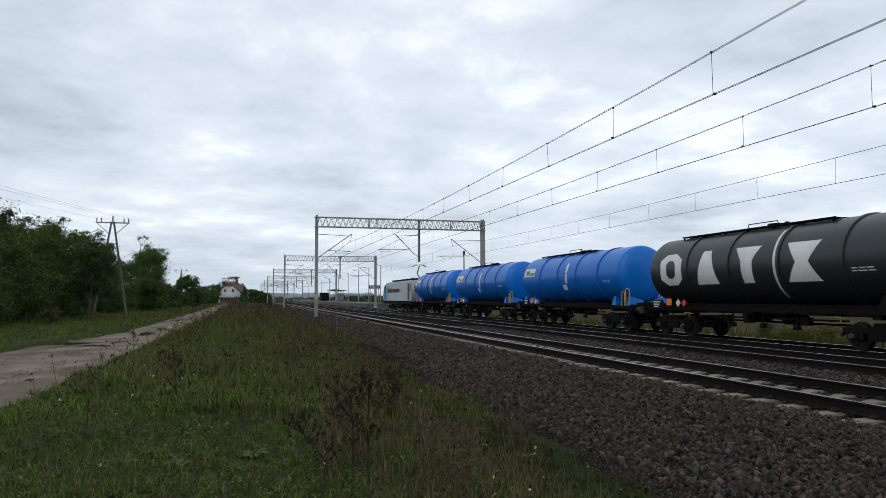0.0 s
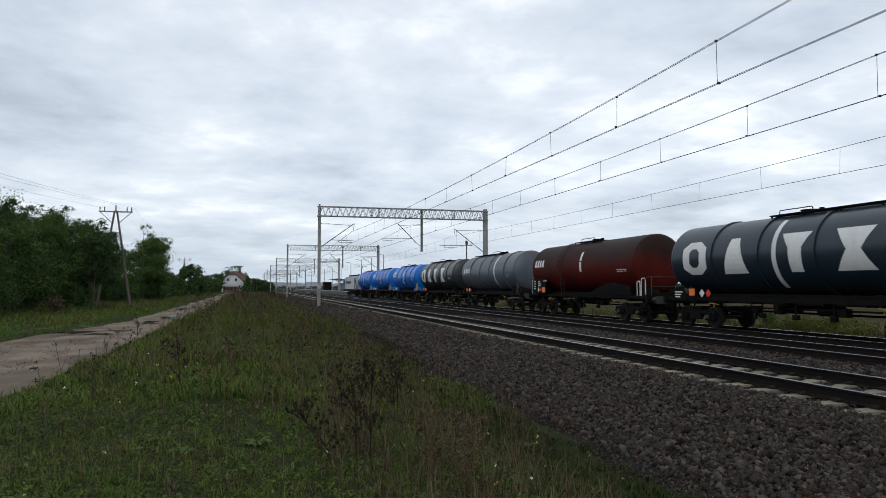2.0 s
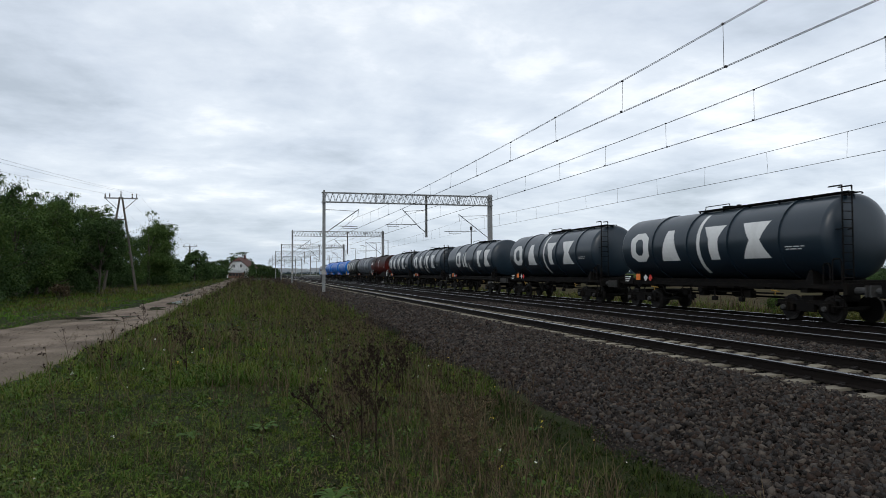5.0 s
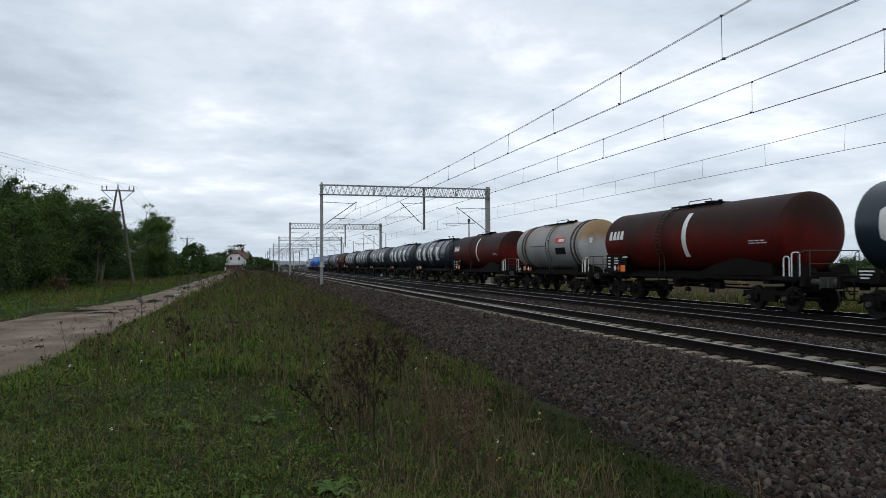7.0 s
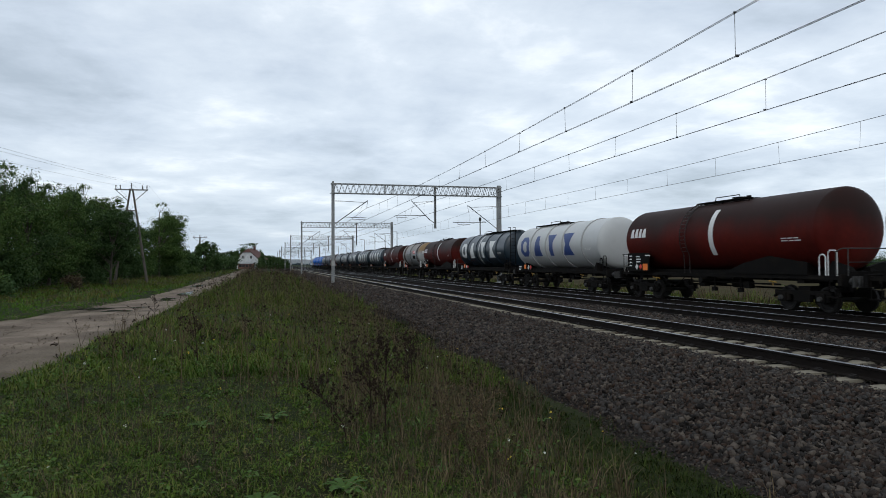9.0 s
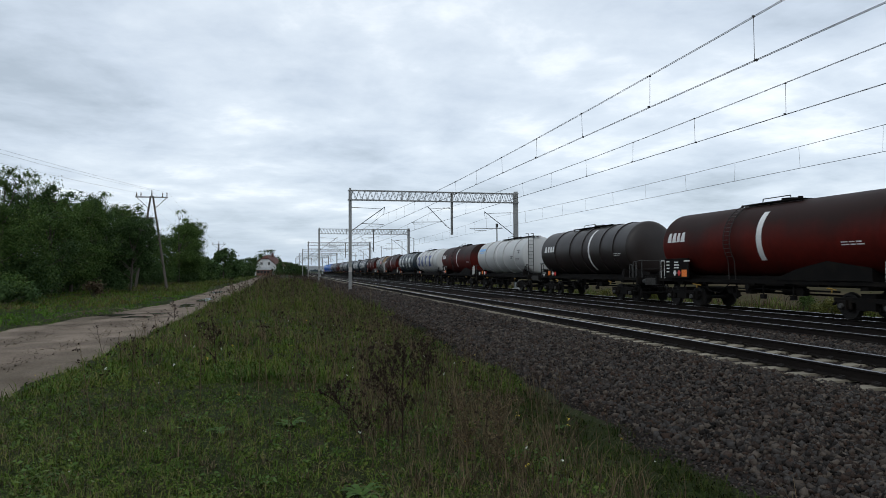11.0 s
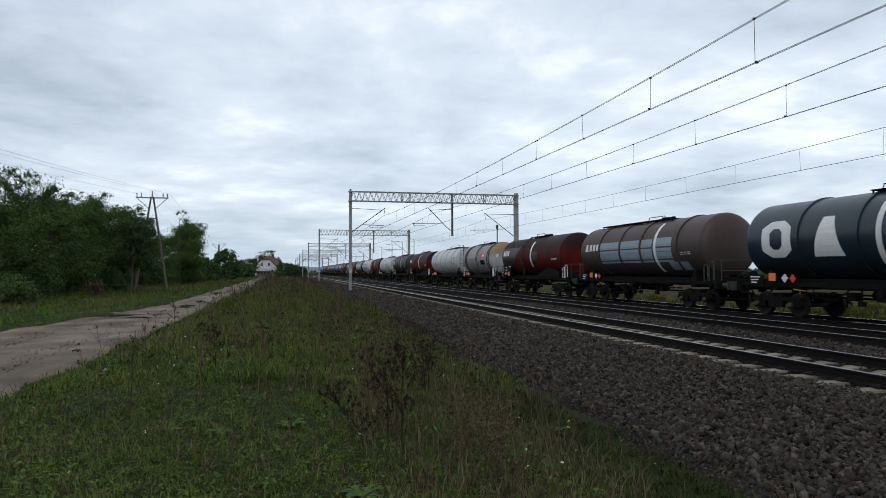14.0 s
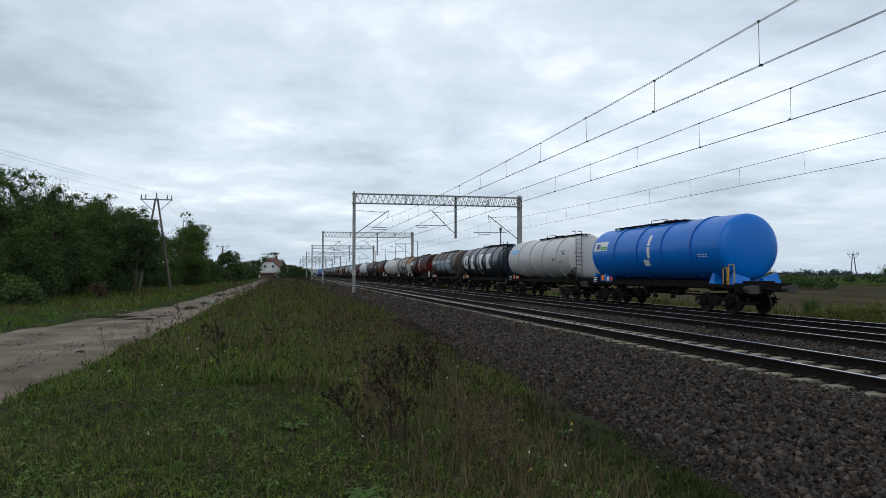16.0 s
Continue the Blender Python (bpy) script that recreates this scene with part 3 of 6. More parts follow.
def build_gantry():
    g = thing("catenary_gantry", pose(0, GANTRY_Y[1], 0), "grey steel lattice gantry spanning three tracks with cantilever arms", "catenary gantry", "gantries along the railway")
    xl, xr = 5.62, 21.2
    for x, w in ((xl, 0.26), (xr, 0.42)):
        bm = bmesh.new()
        # two channels and batten plates
        for s in (-1, 1):
            box(bm, (x + s * (w / 2 - 0.04), 0, 3.85), (0.08, 0.24, 9.5))
        for i in range(14):
            for s in (-1, 1):
                box(bm, (x, s * 0.112, -0.4 + i * 0.68), (w - 0.10, 0.012, 0.67))
        part("mast", bm, M["galv"], g)
        bm = bmesh.new()
        box(bm, (x, 0, -0.75), (0.75, 0.75, 0.75)); bevel(bm, 0.05, 1)
        part("foundation", bm, M["conc"], g, "square concrete mast foundation")
    bm = bmesh.new()
    z0, z1 = 7.72, 8.56
    for s in (-0.28, 0.28):
        for z in (z0, z1):
            box(bm, ((xl + xr) / 2, s, z), (xr - xl + 0.4, 0.07, 0.07))
        n = 30
        for i in range(n):
            a, b = xl + (xr - xl) * i / n, xl + (xr - xl) * (i + 1) / n
            m = (a + b) / 2
            beam(bm, (a, s, z0), (m, s, z1), 0.045, 0.03); beam(bm, (m, s, z1), (b, s, z0), 0.045, 0.03)
        for fx in (0.0, 0.30, 0.345, 0.60, 0.80, 1.0):
            beam(bm, (xl + (xr - xl) * fx, s, z0), (xl + (xr - xl) * fx, s, z1), 0.06, 0.05)
    for i in range(16):
        x = xl + (xr - xl) * i / 15
        for z in (z0, z1): beam(bm, (x, -0.28, z), (x, 0.28, z), 0.04, 0.04)
    part("lattice_beam", bm, M["galv"], g)
    bm = bmesh.new()
    for s in (-0.075, 0.075): box(bm, (14.97 + s, 0, 6.65), (0.05, 0.14, 3.95))
    box(bm, (14.97, 0.0, 4.72), (0.22, 0.18, 0.12))
    box(bm, (14.97, 0.06, 6.65), (0.12, 0.02, 3.9))
    part("drop_post", bm, M["galv"], g)
    # reach of the raking tube, ends of the registration tube, ends of the steady arm, all from the mast
    arms = ((3.1, 1.0, 3.0, 2.95, 1.65), (2.25, 0.95, 3.78, 2.6, 3.7), (3.1, 1.3, 4.5, 2.9, 4.1))
    for (x, zc, zm), px, d, (rk, r0, r1, s0, s1) in zip(LINES, (xl, 14.97, xr), (1, -1, -1), arms):
        top, low = zm + (1.0 if zm == 6.0 else 0.75 if zm > 6.1 else 0.95), zc + 0.12
        foot = low - 0.55
        base = px
        px += d * 0.12
        hx = base + d * (rk - 0.25)
        bm = bmesh.new()
        bar(bm, (px + d * 0.4, 0, foot + 0.30), (base + d * rk, 0, top + 0.12), 0.034, 8)                 # raking tube
        bar(bm, (px + d * 0.75, 0, top + 0.03), (hx, 0, top - 0.06), 0.020, 6)                           # top tie
        bar(bm, (base + d * r0, 0, low + 0.12), (base + d * r1, 0, low + 0.06), 0.026, 6)                # registration tube
        path(bm, [(base + d * s1, 0, low + 0.07), (base + d * (s1 + (0.1 if s1 < s0 else -0.1)), 0, low - 0.12), (base + d * (s0 + s1) / 2, 0, low - 0.09), (base + d * s0, 0, zc + 0.02)], 0.018, 6)   # steady arm
        bar(bm, (hx, 0, top), (base + d * (r0 + r1) / 2, 0, low + 0.1), 0.007, 5)
        bar(bm, (base + d * rk, 0, top + 0.1), (x, 0, zm + 0.41), 0.02, 5)
        c = part("cantilever", bm, M["arm"], g)
        bm = bmesh.new()
        insulator(bm, (px, 0, foot), (px + d * 0.55, 0, foot + 0.4))
        part("insulator", bm, M["insul"], c, "brown ribbed porcelain insulator")
        bm = bmesh.new()
        insulator(bm, (px, 0, top + 0.03), (px + d * 0.75, 0, top + 0.03))
        part("insulator", bm, M["insul"], c, "brown ribbed porcelain insulator")
    bm = bmesh.new(); box(bm, (xl, -0.16, 1.5), (0.30, 0.02, 0.42)); part("number_plate", bm, M["conc"], g, "small white mast plate")
    for y in GANTRY_Y[:1] + GANTRY_Y[2:]:
        copy_thing(g, pose(0, y, 0))


def build_wires():
    for n, (x, zc, zm) in enumerate(LINES):
        twin = n < 2
        w = thing("overhead_line", pose(x, 0, 0), "dark copper contact wire hung from a sagging messenger wire", "overhead wire", "overhead lines")
        spans = [(3.4 - 56.6 * 2, 3.4 - 56.6), (3.4 - 56.6, 3.4)] + list(zip(GANTRY_Y, GANTRY_Y[1:]))
        step = (3.78, 4.1, 3.55)[n]
        first = (10.93, 15.52, 17.17)[n]
        for k, (a, b) in enumerate(spans):
            mid = (a + b) / 2
            r = (0.0062 if n < 2 else 0.009) if b < 70 else 0.0085
            st = 0.1 if k % 2 else -0.1
            def sx(y): return st * (2 * (y - a) / (b - a) - 1)
            def mz(y): return zm + 0.0005 * (y - mid) ** 2
            ys = np.linspace(a, b, 13)
            for off in ((-0.022, 0.022) if twin else (0.0,)):
                bm = bmesh.new(); tube(bm, [(sx(y) + off, y, mz(y)) for y in ys], r); part("messenger_wire", bm, M["wire"], w)
                bm = bmesh.new(); tube(bm, [(sx(a) + off, a, zc), (sx(b) + off, b, zc)], r); part("contact_wire", bm, M["wire"], w)
            y = first + step * math.ceil((a + 1 - first) / step)
            i = 0
            far = bmesh.new()
            while y < b - 1:
                o = 0.022 if i % 2 and twin else -0.022 if twin else 0
                near = 0 < a < 60
                bm = bmesh.new() if near else far
                bar(bm, (sx(y) - o, y, mz(y)), (sx(y) + o, y + (0.05 if i % 2 else -0.05), zc), 0.0055 if near else 0.006, 4)
                if near and twin:
                    box(bm, (sx(y) - o, y, mz(y)), (0.05, 0.035, 0.035)); box(bm, (sx(y) + o, y, zc + 0.01), (0.05, 0.035, 0.045))
                if near: part("dropper", bm, M["wire"], w)
                y += step; i += 1
            if len(far.verts): part("dropper", far, M["wire"], w)["kind"] = "stuff"
            else: far.free()


build_gantry()
build_wires()


# ---- the train ----
TZ = TRACKS[2][1]
TX = TRACKS[2][0]
R_TANK, Z_TANK = 1.375, 2.72


def dish(y, d, r, n=7):
    """Dished tank end, from the rim at y to a pole d beyond it."""
    return [(y + d * math.sin(t * math.pi / 2), r * math.cos(t * math.pi / 2) ** 0.8) for t in [i / n for i in range(n)]] + [(y + d, 0.02)]


def wrap(bm, quads, side=-1, r=R_TANK + 0.005, n=7, zc=Z_TANK):
    """Lays flat quads, given as four (along, up-the-curve) corners, on the tank's side."""
    for q in quads:
        a, b, c, d = (Vector(v) for v in q)    # a, b lower edge; d, c upper edge
        g = []
        for i in range(n + 1):
            lo, hi = a.lerp(d, i / n), b.lerp(c, i / n)
            row = []
            for j in range(n + 1):
                p = lo.lerp(hi, j / n)
                ang = p[1] / r
                row.append(bm.verts.new((side * r * math.cos(ang), p[0], zc + r * math.sin(ang))))
            g.append(row)
        for i in range(n):
            for j in range(n): bm.faces.new((g[i][j], g[i][j + 1], g[i + 1][j + 1], g[i + 1][j]))


def rect(y0, y1, h0, h1):
    return ((y0, h0), (y1, h0), (y1, h1), (y0, h1))


def bogie(w, yc, wb=1.68, mat_="frame"):
    """Bogie with side frames, springs and two wheelsets."""
    bm = bmesh.new()
    for s in (-1, 1):
        x = s * 0.98
        box(bm, (x, yc, 0.62), (0.12, wb + 0.75, 0.14))
        box(bm, (x, yc, 0.47), (0.14, 0.7, 0.30))
        for d in (-1, 1):
            yy = yc + d * wb / 2
            box(bm, (x + s * 0.03, yy, 0.46), (0.20, 0.30, 0.30))
            for e in (-0.22, 0.22): bar(bm, (x, yy + e, 0.34), (x, yy + e, 0.62), 0.07, 8)
            beam(bm, (x, yy + d * 0.25, 0.62), (x, yy + d * 0.45, 0.45), 0.10, 0.05)
        box(bm, (s * 0.80, yc, 0.46), (0.08, wb - 0.5, 0.08))
        for d in (-1, 1): box(bm, (s * 0.75, yc + d * 0.33, 0.42), (0.10, 0.06, 0.28))
    box(bm, (0, yc, 0.72), (1.9, 0.5, 0.22)); bar(bm, (0, yc, 0.7), (0, yc, 0.98), 0.25, 12)
    b = part("bogie", bm, M[mat_], w)
    # axle boxes in a lighter grey that stands in for their highlights
    for s in (-1, 1):
        for d in (-1, 1):
            bm = bmesh.new(); bar(bm, (s * 1.03, yc + d * wb / 2, 0.44), (s * 1.19, yc + d * wb / 2, 0.44), 0.095, 10, 0.075); part("axle_box", bm, M["frameg"], b)
    for d in (-1, 1):
        bm = bmesh.new()
        yy = yc + d * wb / 2
        bar(bm, (-0.9, yy, 0.42), (0.9, yy, 0.42), 0.075, 10)
        for s in (-1, 1):
            m0 = len(bm.verts)
            vs = []
            for a, r in ((0.680, 0.450), (0.705, 0.448), (0.715, 0.420), (0.815, 0.415), (0.818, 0.33), (0.79, 0.30), (0.77, 0.14), (0.82, 0.11), (0.82, 0.02)):
                vs.append([bm.verts.new((s * a, yy + r * math.cos(2 * math.pi * i / 20), 0.42 + r * math.sin(2 * math.pi * i / 20))) for i in range(20)])
            for p, q in zip(vs, vs[1:]):
                for i in range(20): bm.faces.new((p[i], p[(i + 1) % 20], q[(i + 1) % 20], q[i]))
            bm.faces.new(vs[0])
        bmesh.ops.recalc_face_normals(bm, faces=bm.faces)
        part("wheelset", bm, M["wheel"], b)


def handrail(w, y, x=-1.12, mat_="letter", h=0.85, wd=0.34, z=1.15, label=""):
    bm = bmesh.new()
    pts = [(x, y, z), (x, y, z + h - 0.08), (x, y + 0.06, z + h), (x, y + wd - 0.06, z + h), (x, y + wd, z + h - 0.08), (x, y + wd, z)]
    path(bm, pts, 0.022, 6)
    return part("handrail", bm, M[mat_], w, label)


def block_mark(bm, hl, shape, place, wd=1.42, ht=1.34, h0=-0.66):
    """A plain painted shape: a ring, a wedge either way up or an hourglass."""
    def add(c, *pts):
        wrap(bm, [tuple((hl - c + wd * (0.5 - u), h0 + v * ht) for u, v in pts)])
    c = place
    o = [(0.28, 0), (0.72, 0), (1, 0.2), (1, 0.8), (0.72, 1), (0.28, 1), (0, 0.8), (0, 0.2)]
    for i in range(8) if shape == 0 else ():   # eight-sided ring
        p, q = o[i], o[(i + 1) % 8]
        pi, qi = ((0.5 + (v - 0.5) * 0.42, 0.5 + (w_ - 0.5) * 0.55) for v, w_ in (p, q))
        add(c, p, q, qi, pi)
    if shape == 1:   # wedge, narrow end up
        add(c, (0.06, 0), (0.94, 0), (0.66, 1), (0.34, 1))
    if shape == 2:   # wedge, narrow end down
        add(c, (0.32, 0), (0.68, 0), (0.70, 0.62), (0.30, 0.62)); add(c, (0.30, 0.62), (0.70, 0.62), (0.94, 1), (0.06, 1))
    if shape == 3:   # hourglass
        add(c, (0.02, 0), (0.98, 0), (0.68, 0.5), (0.32, 0.5)); add(c, (0.32, 0.5), (0.68, 0.5), (0.98, 1), (0.02, 1))
    bmesh.ops.remove_doubles(bm, verts=bm.verts, dist=0.004)


def small_lines(bm, y, h, n=3, wd=0.6, lh=0.05, gap=0.045, side=-1):
    """Unreadable small lettering as plain bars."""
    for i in range(n):
        yy = y
        for k in range(3):
            l = wd * random.uniform(0.16, 0.34)
            wrap(bm, [rect(yy, yy - l, h - i * (lh + gap), h - i * (lh + gap) + lh)], side, n=1)
            yy -= l + 0.05


def wagon(style, P, at, label, group="tank wagons of the train"):
    """A bogie tank wagon. Local y 0 is the middle of the wagon, +y the way it goes; z 0 the rail top."""
    paint = style["paint"]
    half = P / 2
    hl = half - 1.55 + style.get("long", 0.0)           # half length of the tank's straight part
    w = thing("tank_wagon", at, label, "tank wagon", group)
    # tank with stiffening rings
    bm = bmesh.new()
    prof = dish(-hl, -0.38, R_TANK)[::-1] + [(y, R_TANK) for y in np.linspace(-hl + 0.01, hl - 0.01, 6)] + dish(hl, 0.38, R_TANK)
    lathe(bm, prof, 44)
    bmesh.ops.translate(bm, vec=(0, 0, Z_TANK), verts=bm.verts)
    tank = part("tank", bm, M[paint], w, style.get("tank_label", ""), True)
    for f in style["rings"]:
        y = hl - 2 * hl * f
        bm = bmesh.new()
        lathe(bm, [(y - 0.06, R_TANK - 0.01), (y - 0.055, R_TANK + 0.05), (y + 0.055, R_TANK + 0.05), (y + 0.06, R_TANK - 0.01)], 44)
        bmesh.ops.translate(bm, vec=(0, 0, Z_TANK), verts=bm.verts)
        part("stiffening_ring", bm, M[style.get("ring", paint)], tank, "", True)
    if style.get("stained_end"):
        bm = bmesh.new()
        lathe(bm, [(y, r + 0.006) for y, r in dish(-hl, -0.38, R_TANK)], 44)
        bmesh.ops.translate(bm, vec=(0, 0, Z_TANK), verts=bm.verts)
        part("stained_end", bm, M["stain"], tank, "rust-stained tank end", True)
        bm = bmesh.new(); box(bm, (-0.62, -hl - 0.30, Z_TANK + 0.22), (0.62, 0.02, 0.28), pose(0, 0, 0, 0, 0, 17)); part("end_plate", bm, M["letter"], w, "white plate with illegible text")
    # painted band round the tank
    if "band" in style:
        f, bw, lo, hi = style["band"]
        y = hl - 2 * hl * f
        bm = bmesh.new()
        wrap(bm, [rect(y, y - bw, lo, hi)], -1, R_TANK + 0.006, 14)
        part("white_band", bm, M[style.get("bandmat", "letter")], tank, "white band round the tank")
    # underframe
    bm = bmesh.new()
    fl = half - 0.62
    for s in (-1, 1):
        box(bm, (s * 0.62, 0, 1.12), (0.16, 2 * fl, 0.26))
        if style.get("sole", True):
            box(bm, (s * 1.12, 0, 1.14), (0.08, 2 * fl - 0.1, 0.13))
    for s in (-1, 1):
        box(bm, (0, s * (fl - 0.06), 1.08), (2.5, 0.14, 0.36))
        box(bm, (0, s * (half - 2.4), 1.08), (2.2, 0.3, 0.3))
        for k in (-0.5, 0.5): box(bm, (0, s * (half - 2.4) + k * 2.6, 1.10), (2.3, 0.12, 0.18))
    box(bm, (0, 0, 1.28), (1.35, 2 * fl - 0.4, 0.12))
    for k in np.linspace(-fl + 2, fl - 2, 7): box(bm, (0, float(k), 1.08), (2.25, 0.10, 0.16))
    part("underframe", bm, M[style.get("frame", "frame")], w)
    # saddles
    for s in (-1, 1):
        for k in (half - 2.4, half - 1.15) if style.get("two_saddles", True) else (half - 2.2,):
            for x in (-1, 1):
                bm = bmesh.new()
                v = [bm.verts.new(p) for p in ((x * 1.10, s * k - 0.20, 1.20), (x * 1.10, s * k + 0.20, 1.20), (x * 1.0, s * k + 0.06, 1.66), (x * 1.0, s * k - 0.06, 1.66),
                                               (x * 0.30, s * k - 0.20, 1.22), (x * 0.30, s * k + 0.20, 1.22), (x * 0.30, s * k + 0.08, 1.46), (x * 0.30, s * k - 0.08, 1.46))]
                for f in ((0, 1, 2, 3), (4, 7, 6, 5), (0, 3, 7, 4), (1, 5, 6, 2), (3, 2, 6, 7), (0, 4, 5, 1)): bm.faces.new([v[i] for i in f])
                bmesh.ops.recalc_face_normals(bm, faces=bm.faces)
                part("saddle", bm, M[style.get("saddle", "frame")], w)
    for s in (-1, 1):
        bogie(w, s * (half - 2.42))
        for x in (-0.87, 0.87):
            bm = bmesh.new()
            bar(bm, (x, s * fl, 1.03), (x, s * (fl + 0.42), 1.03), 0.11, 12)
            bar(bm, (x, s * (fl + 0.40), 1.03), (x, s * (half - 0.14), 1.03), 0.07, 12)
            box(bm, (x, s * (half - 0.11), 1.03), (0.46, 0.05, 0.34))
            part("buffer", bm, M["frameg"], w)
        bm = bmesh.new()
        bar(bm, (0, s * fl, 1.0), (0, s * (half + 0.02), 0.98), 0.06, 8); box(bm, (0, s * (fl + 0.18), 0.92), (0.2, 0.22, 0.26))
        path(bm, [(0.35, s * fl, 0.95), (0.37, s * (fl + 0.25), 0.62), (0.3, s * (fl + 0.5), 0.66)], 0.03, 6)
        part("coupling", bm, M["frame"], w)
    # brake gear, outlet valves and pipes under the frame
    bm = bmesh.new()
    bar(bm, (-0.35, -1.6, 0.82), (-0.35, -0.7, 0.82), 0.17, 12); bar(bm, (0.4, 0.9, 0.82), (0.4, 2.0, 0.82), 0.15, 12)
    bar(bm, (-0.9, -fl + 2.9, 0.86), (-0.9, fl - 2.9, 0.86), 0.03, 6); bar(bm, (-0.2, -fl + 2.9, 0.70), (-0.2, fl - 2.9, 0.72), 0.035, 6)
    for k in (-2.1, 0.5, 1.6): box(bm, (-0.85, k, 0.80), (0.25, 0.32, 0.26))
    bar(bm, (-1.15, 0.3, 0.92), (1.15, 0.3, 0.92), 0.08, 10); bar(bm, (-1.15, 0.3, 0.92), (-1.22, 0.3, 0.92), 0.12, 10)
    part("brake_gear", bm, M["frame"], w)
    # walkway on the tank
    if "walk" in style:
        a, b = style["walk"]
        y0, y1 = hl - 2 * hl * a, hl - 2 * hl * b
        zt = Z_TANK + R_TANK
        bm = bmesh.new()
        for x in (-0.42, -0.14): box(bm, (x, (y0 + y1) / 2, zt + 0.0), (0.20, y0 - y1, 0.025))
        box(bm, (-0.56, (y0 + y1) / 2, zt + 0.01), (0.03, y0 - y1, 0.04))
        for k in np.linspace(y0 - 0.05, y1 + 0.05, max(3, int((y0 - y1) / 1.1))):
            beam(bm, (-0.52, float(k), zt - 0.14), (-0.52, float(k), zt + 0.0), 0.05, 0.04); beam(bm, (0.0, float(k), zt - 0.05), (0.0, float(k), zt + 0.0), 0.05, 0.04)
        part("walkway", bm, M["frame"], w)
        ym = hl - 2 * hl * style.get("dome", 0.5)
        bm = bmesh.new()
        bar(bm, (0.05, ym, zt - 0.06), (0.05, ym, zt + 0.10), 0.26, 16); bar(bm, (0.05, ym, zt + 0.10), (0.05, ym, zt + 0.14), 0.30, 16)
        bar(bm, (0.05, ym - 0.5, zt - 0.05), (0.05, ym - 0.5, zt + 0.16), 0.09, 10)
        path(bm, [(-0.55, ym - 0.75, zt + 0.0), (-0.55, ym - 0.70, zt + 0.16), (-0.55, ym + 0.70, zt + 0.16), (-0.55, ym + 0.75, zt + 0.0)], 0.018, 5)
        part("manhole", bm, M["frame"], w)
    # ladder
    ly, kind = style.get("ladder", ("none", ""))
    if ly == "end":
        # upright ladder on the end platform
        y, zt = -hl - 0.52, Z_TANK + R_TANK
        bm = bmesh.new()
        for x in (-1.02, -0.64): path(bm, [(x, y, 1.2), (x, y, zt + 0.16), (x, y + 0.5, zt + 0.16)], 0.024, 5)
        for x in (-1.02, -0.64): bar(bm, (x, y, Z_TANK + 0.2), (x, y + 0.6, Z_TANK + 0.2), 0.018, 5)
        lad = part("ladder", bm, M[kind], w)
        bm = bmesh.new(); bar(bm, (-1.02, 0, 0), (-0.64, 0, 0), 0.015, 5); rung = mesh_of("rung", bm, M[kind])
        for i in range(11):
            o = new("rung", rung); o.parent = lad
            o.location = (0, y, 1.42 + i * (zt - 1.42) / 10.5)
    elif ly != "none":
        bm = bmesh.new()
        pts = [(-(R_TANK + 0.09) * math.cos(t), 0, Z_TANK + (R_TANK + 0.09) * math.sin(t)) for t in np.linspace(-0.55, 1.25, 9)]
        y = hl - 2 * hl * ly
        for e in (-0.19, 0.19): path(bm, [(p[0], y + e, p[2]) for p in [(-1.2, 0, 1.2)] + pts], 0.02, 5)
        lad = part("ladder", bm, M[kind], w)
        bm = bmesh.new(); bar(bm, (0, -0.19, 0), (0, 0.19, 0), 0.014, 5); rung = mesh_of("rung", bm, M[kind])
        for i in range(1, 16):
            t = -0.55 + 1.8 * i / 16
            o = new("rung", rung); o.parent = lad
            o.location = (-(R_TANK + 0.09) * math.cos(t), y, Z_TANK + (R_TANK + 0.09) * math.sin(t))
    rails = style.get("rail", "frameg")
    handrail(w, -fl + 0.28, mat_=rails); handrail(w, -fl + 0.72, mat_=rails, h=0.72, wd=0.25)
    if style.get("front_rail"): handrail(w, fl - 0.6, mat_=rails)
    # railings across the end platforms
    for s in (-1, 1) if style.get("front_rail") else ():
        bm = bmesh.new()
        yy, zr = s * (fl + 0.02), 2.05
        path(bm, [(-1.16, yy - s * 0.3, 1.2), (-1.16, yy - s * 0.3, zr - 0.1), (-1.12, yy - s * 0.12, zr), (-1.0, yy, zr), (1.0, yy, zr), (1.12, yy - s * 0.12, zr), (1.16, yy - s * 0.3, zr - 0.1), (1.16, yy - s * 0.3, 1.2)], 0.02, 6)
        bar(bm, (-1.0, yy, 1.2), (-1.0, yy, zr), 0.018, 6); bar(bm, (1.0, yy, 1.2), (1.0, yy, zr), 0.018, 6); bar(bm, (-1.0, yy, 1.2 + (zr - 1.2) * 0.5), (1.0, yy, 1.2 + (zr - 1.2) * 0.5), 0.014, 6)
        part("end_railing", bm, M["frameg"], w)
    # hand levers, hose cocks and cables hung under the sole bar
    for k, l in ((fl - 2.9, 0.55), (-fl + 3.1, 0.35)):
        bm = bmesh.new(); bar(bm, (-1.2, k, 0.98), (-1.2, k - l, 0.94), 0.022, 6); bar(bm, (-1.2, k - l * 0.5, 0.96), (-1.2, k - l * 0.5, 0.82), 0.018, 5); part("hand_lever", bm, M["ochre"], w, "yellow brake lever")
    bm = bmesh.new()
    path(bm, [(-1.1, fl - 3.6, 1.05), (-1.12, fl - 3.9, 0.72), (-1.12, fl - 4.6, 0.66), (-1.1, fl - 5.2, 1.05)], 0.02, 5)
    part("hose", bm, M["frame"], w)
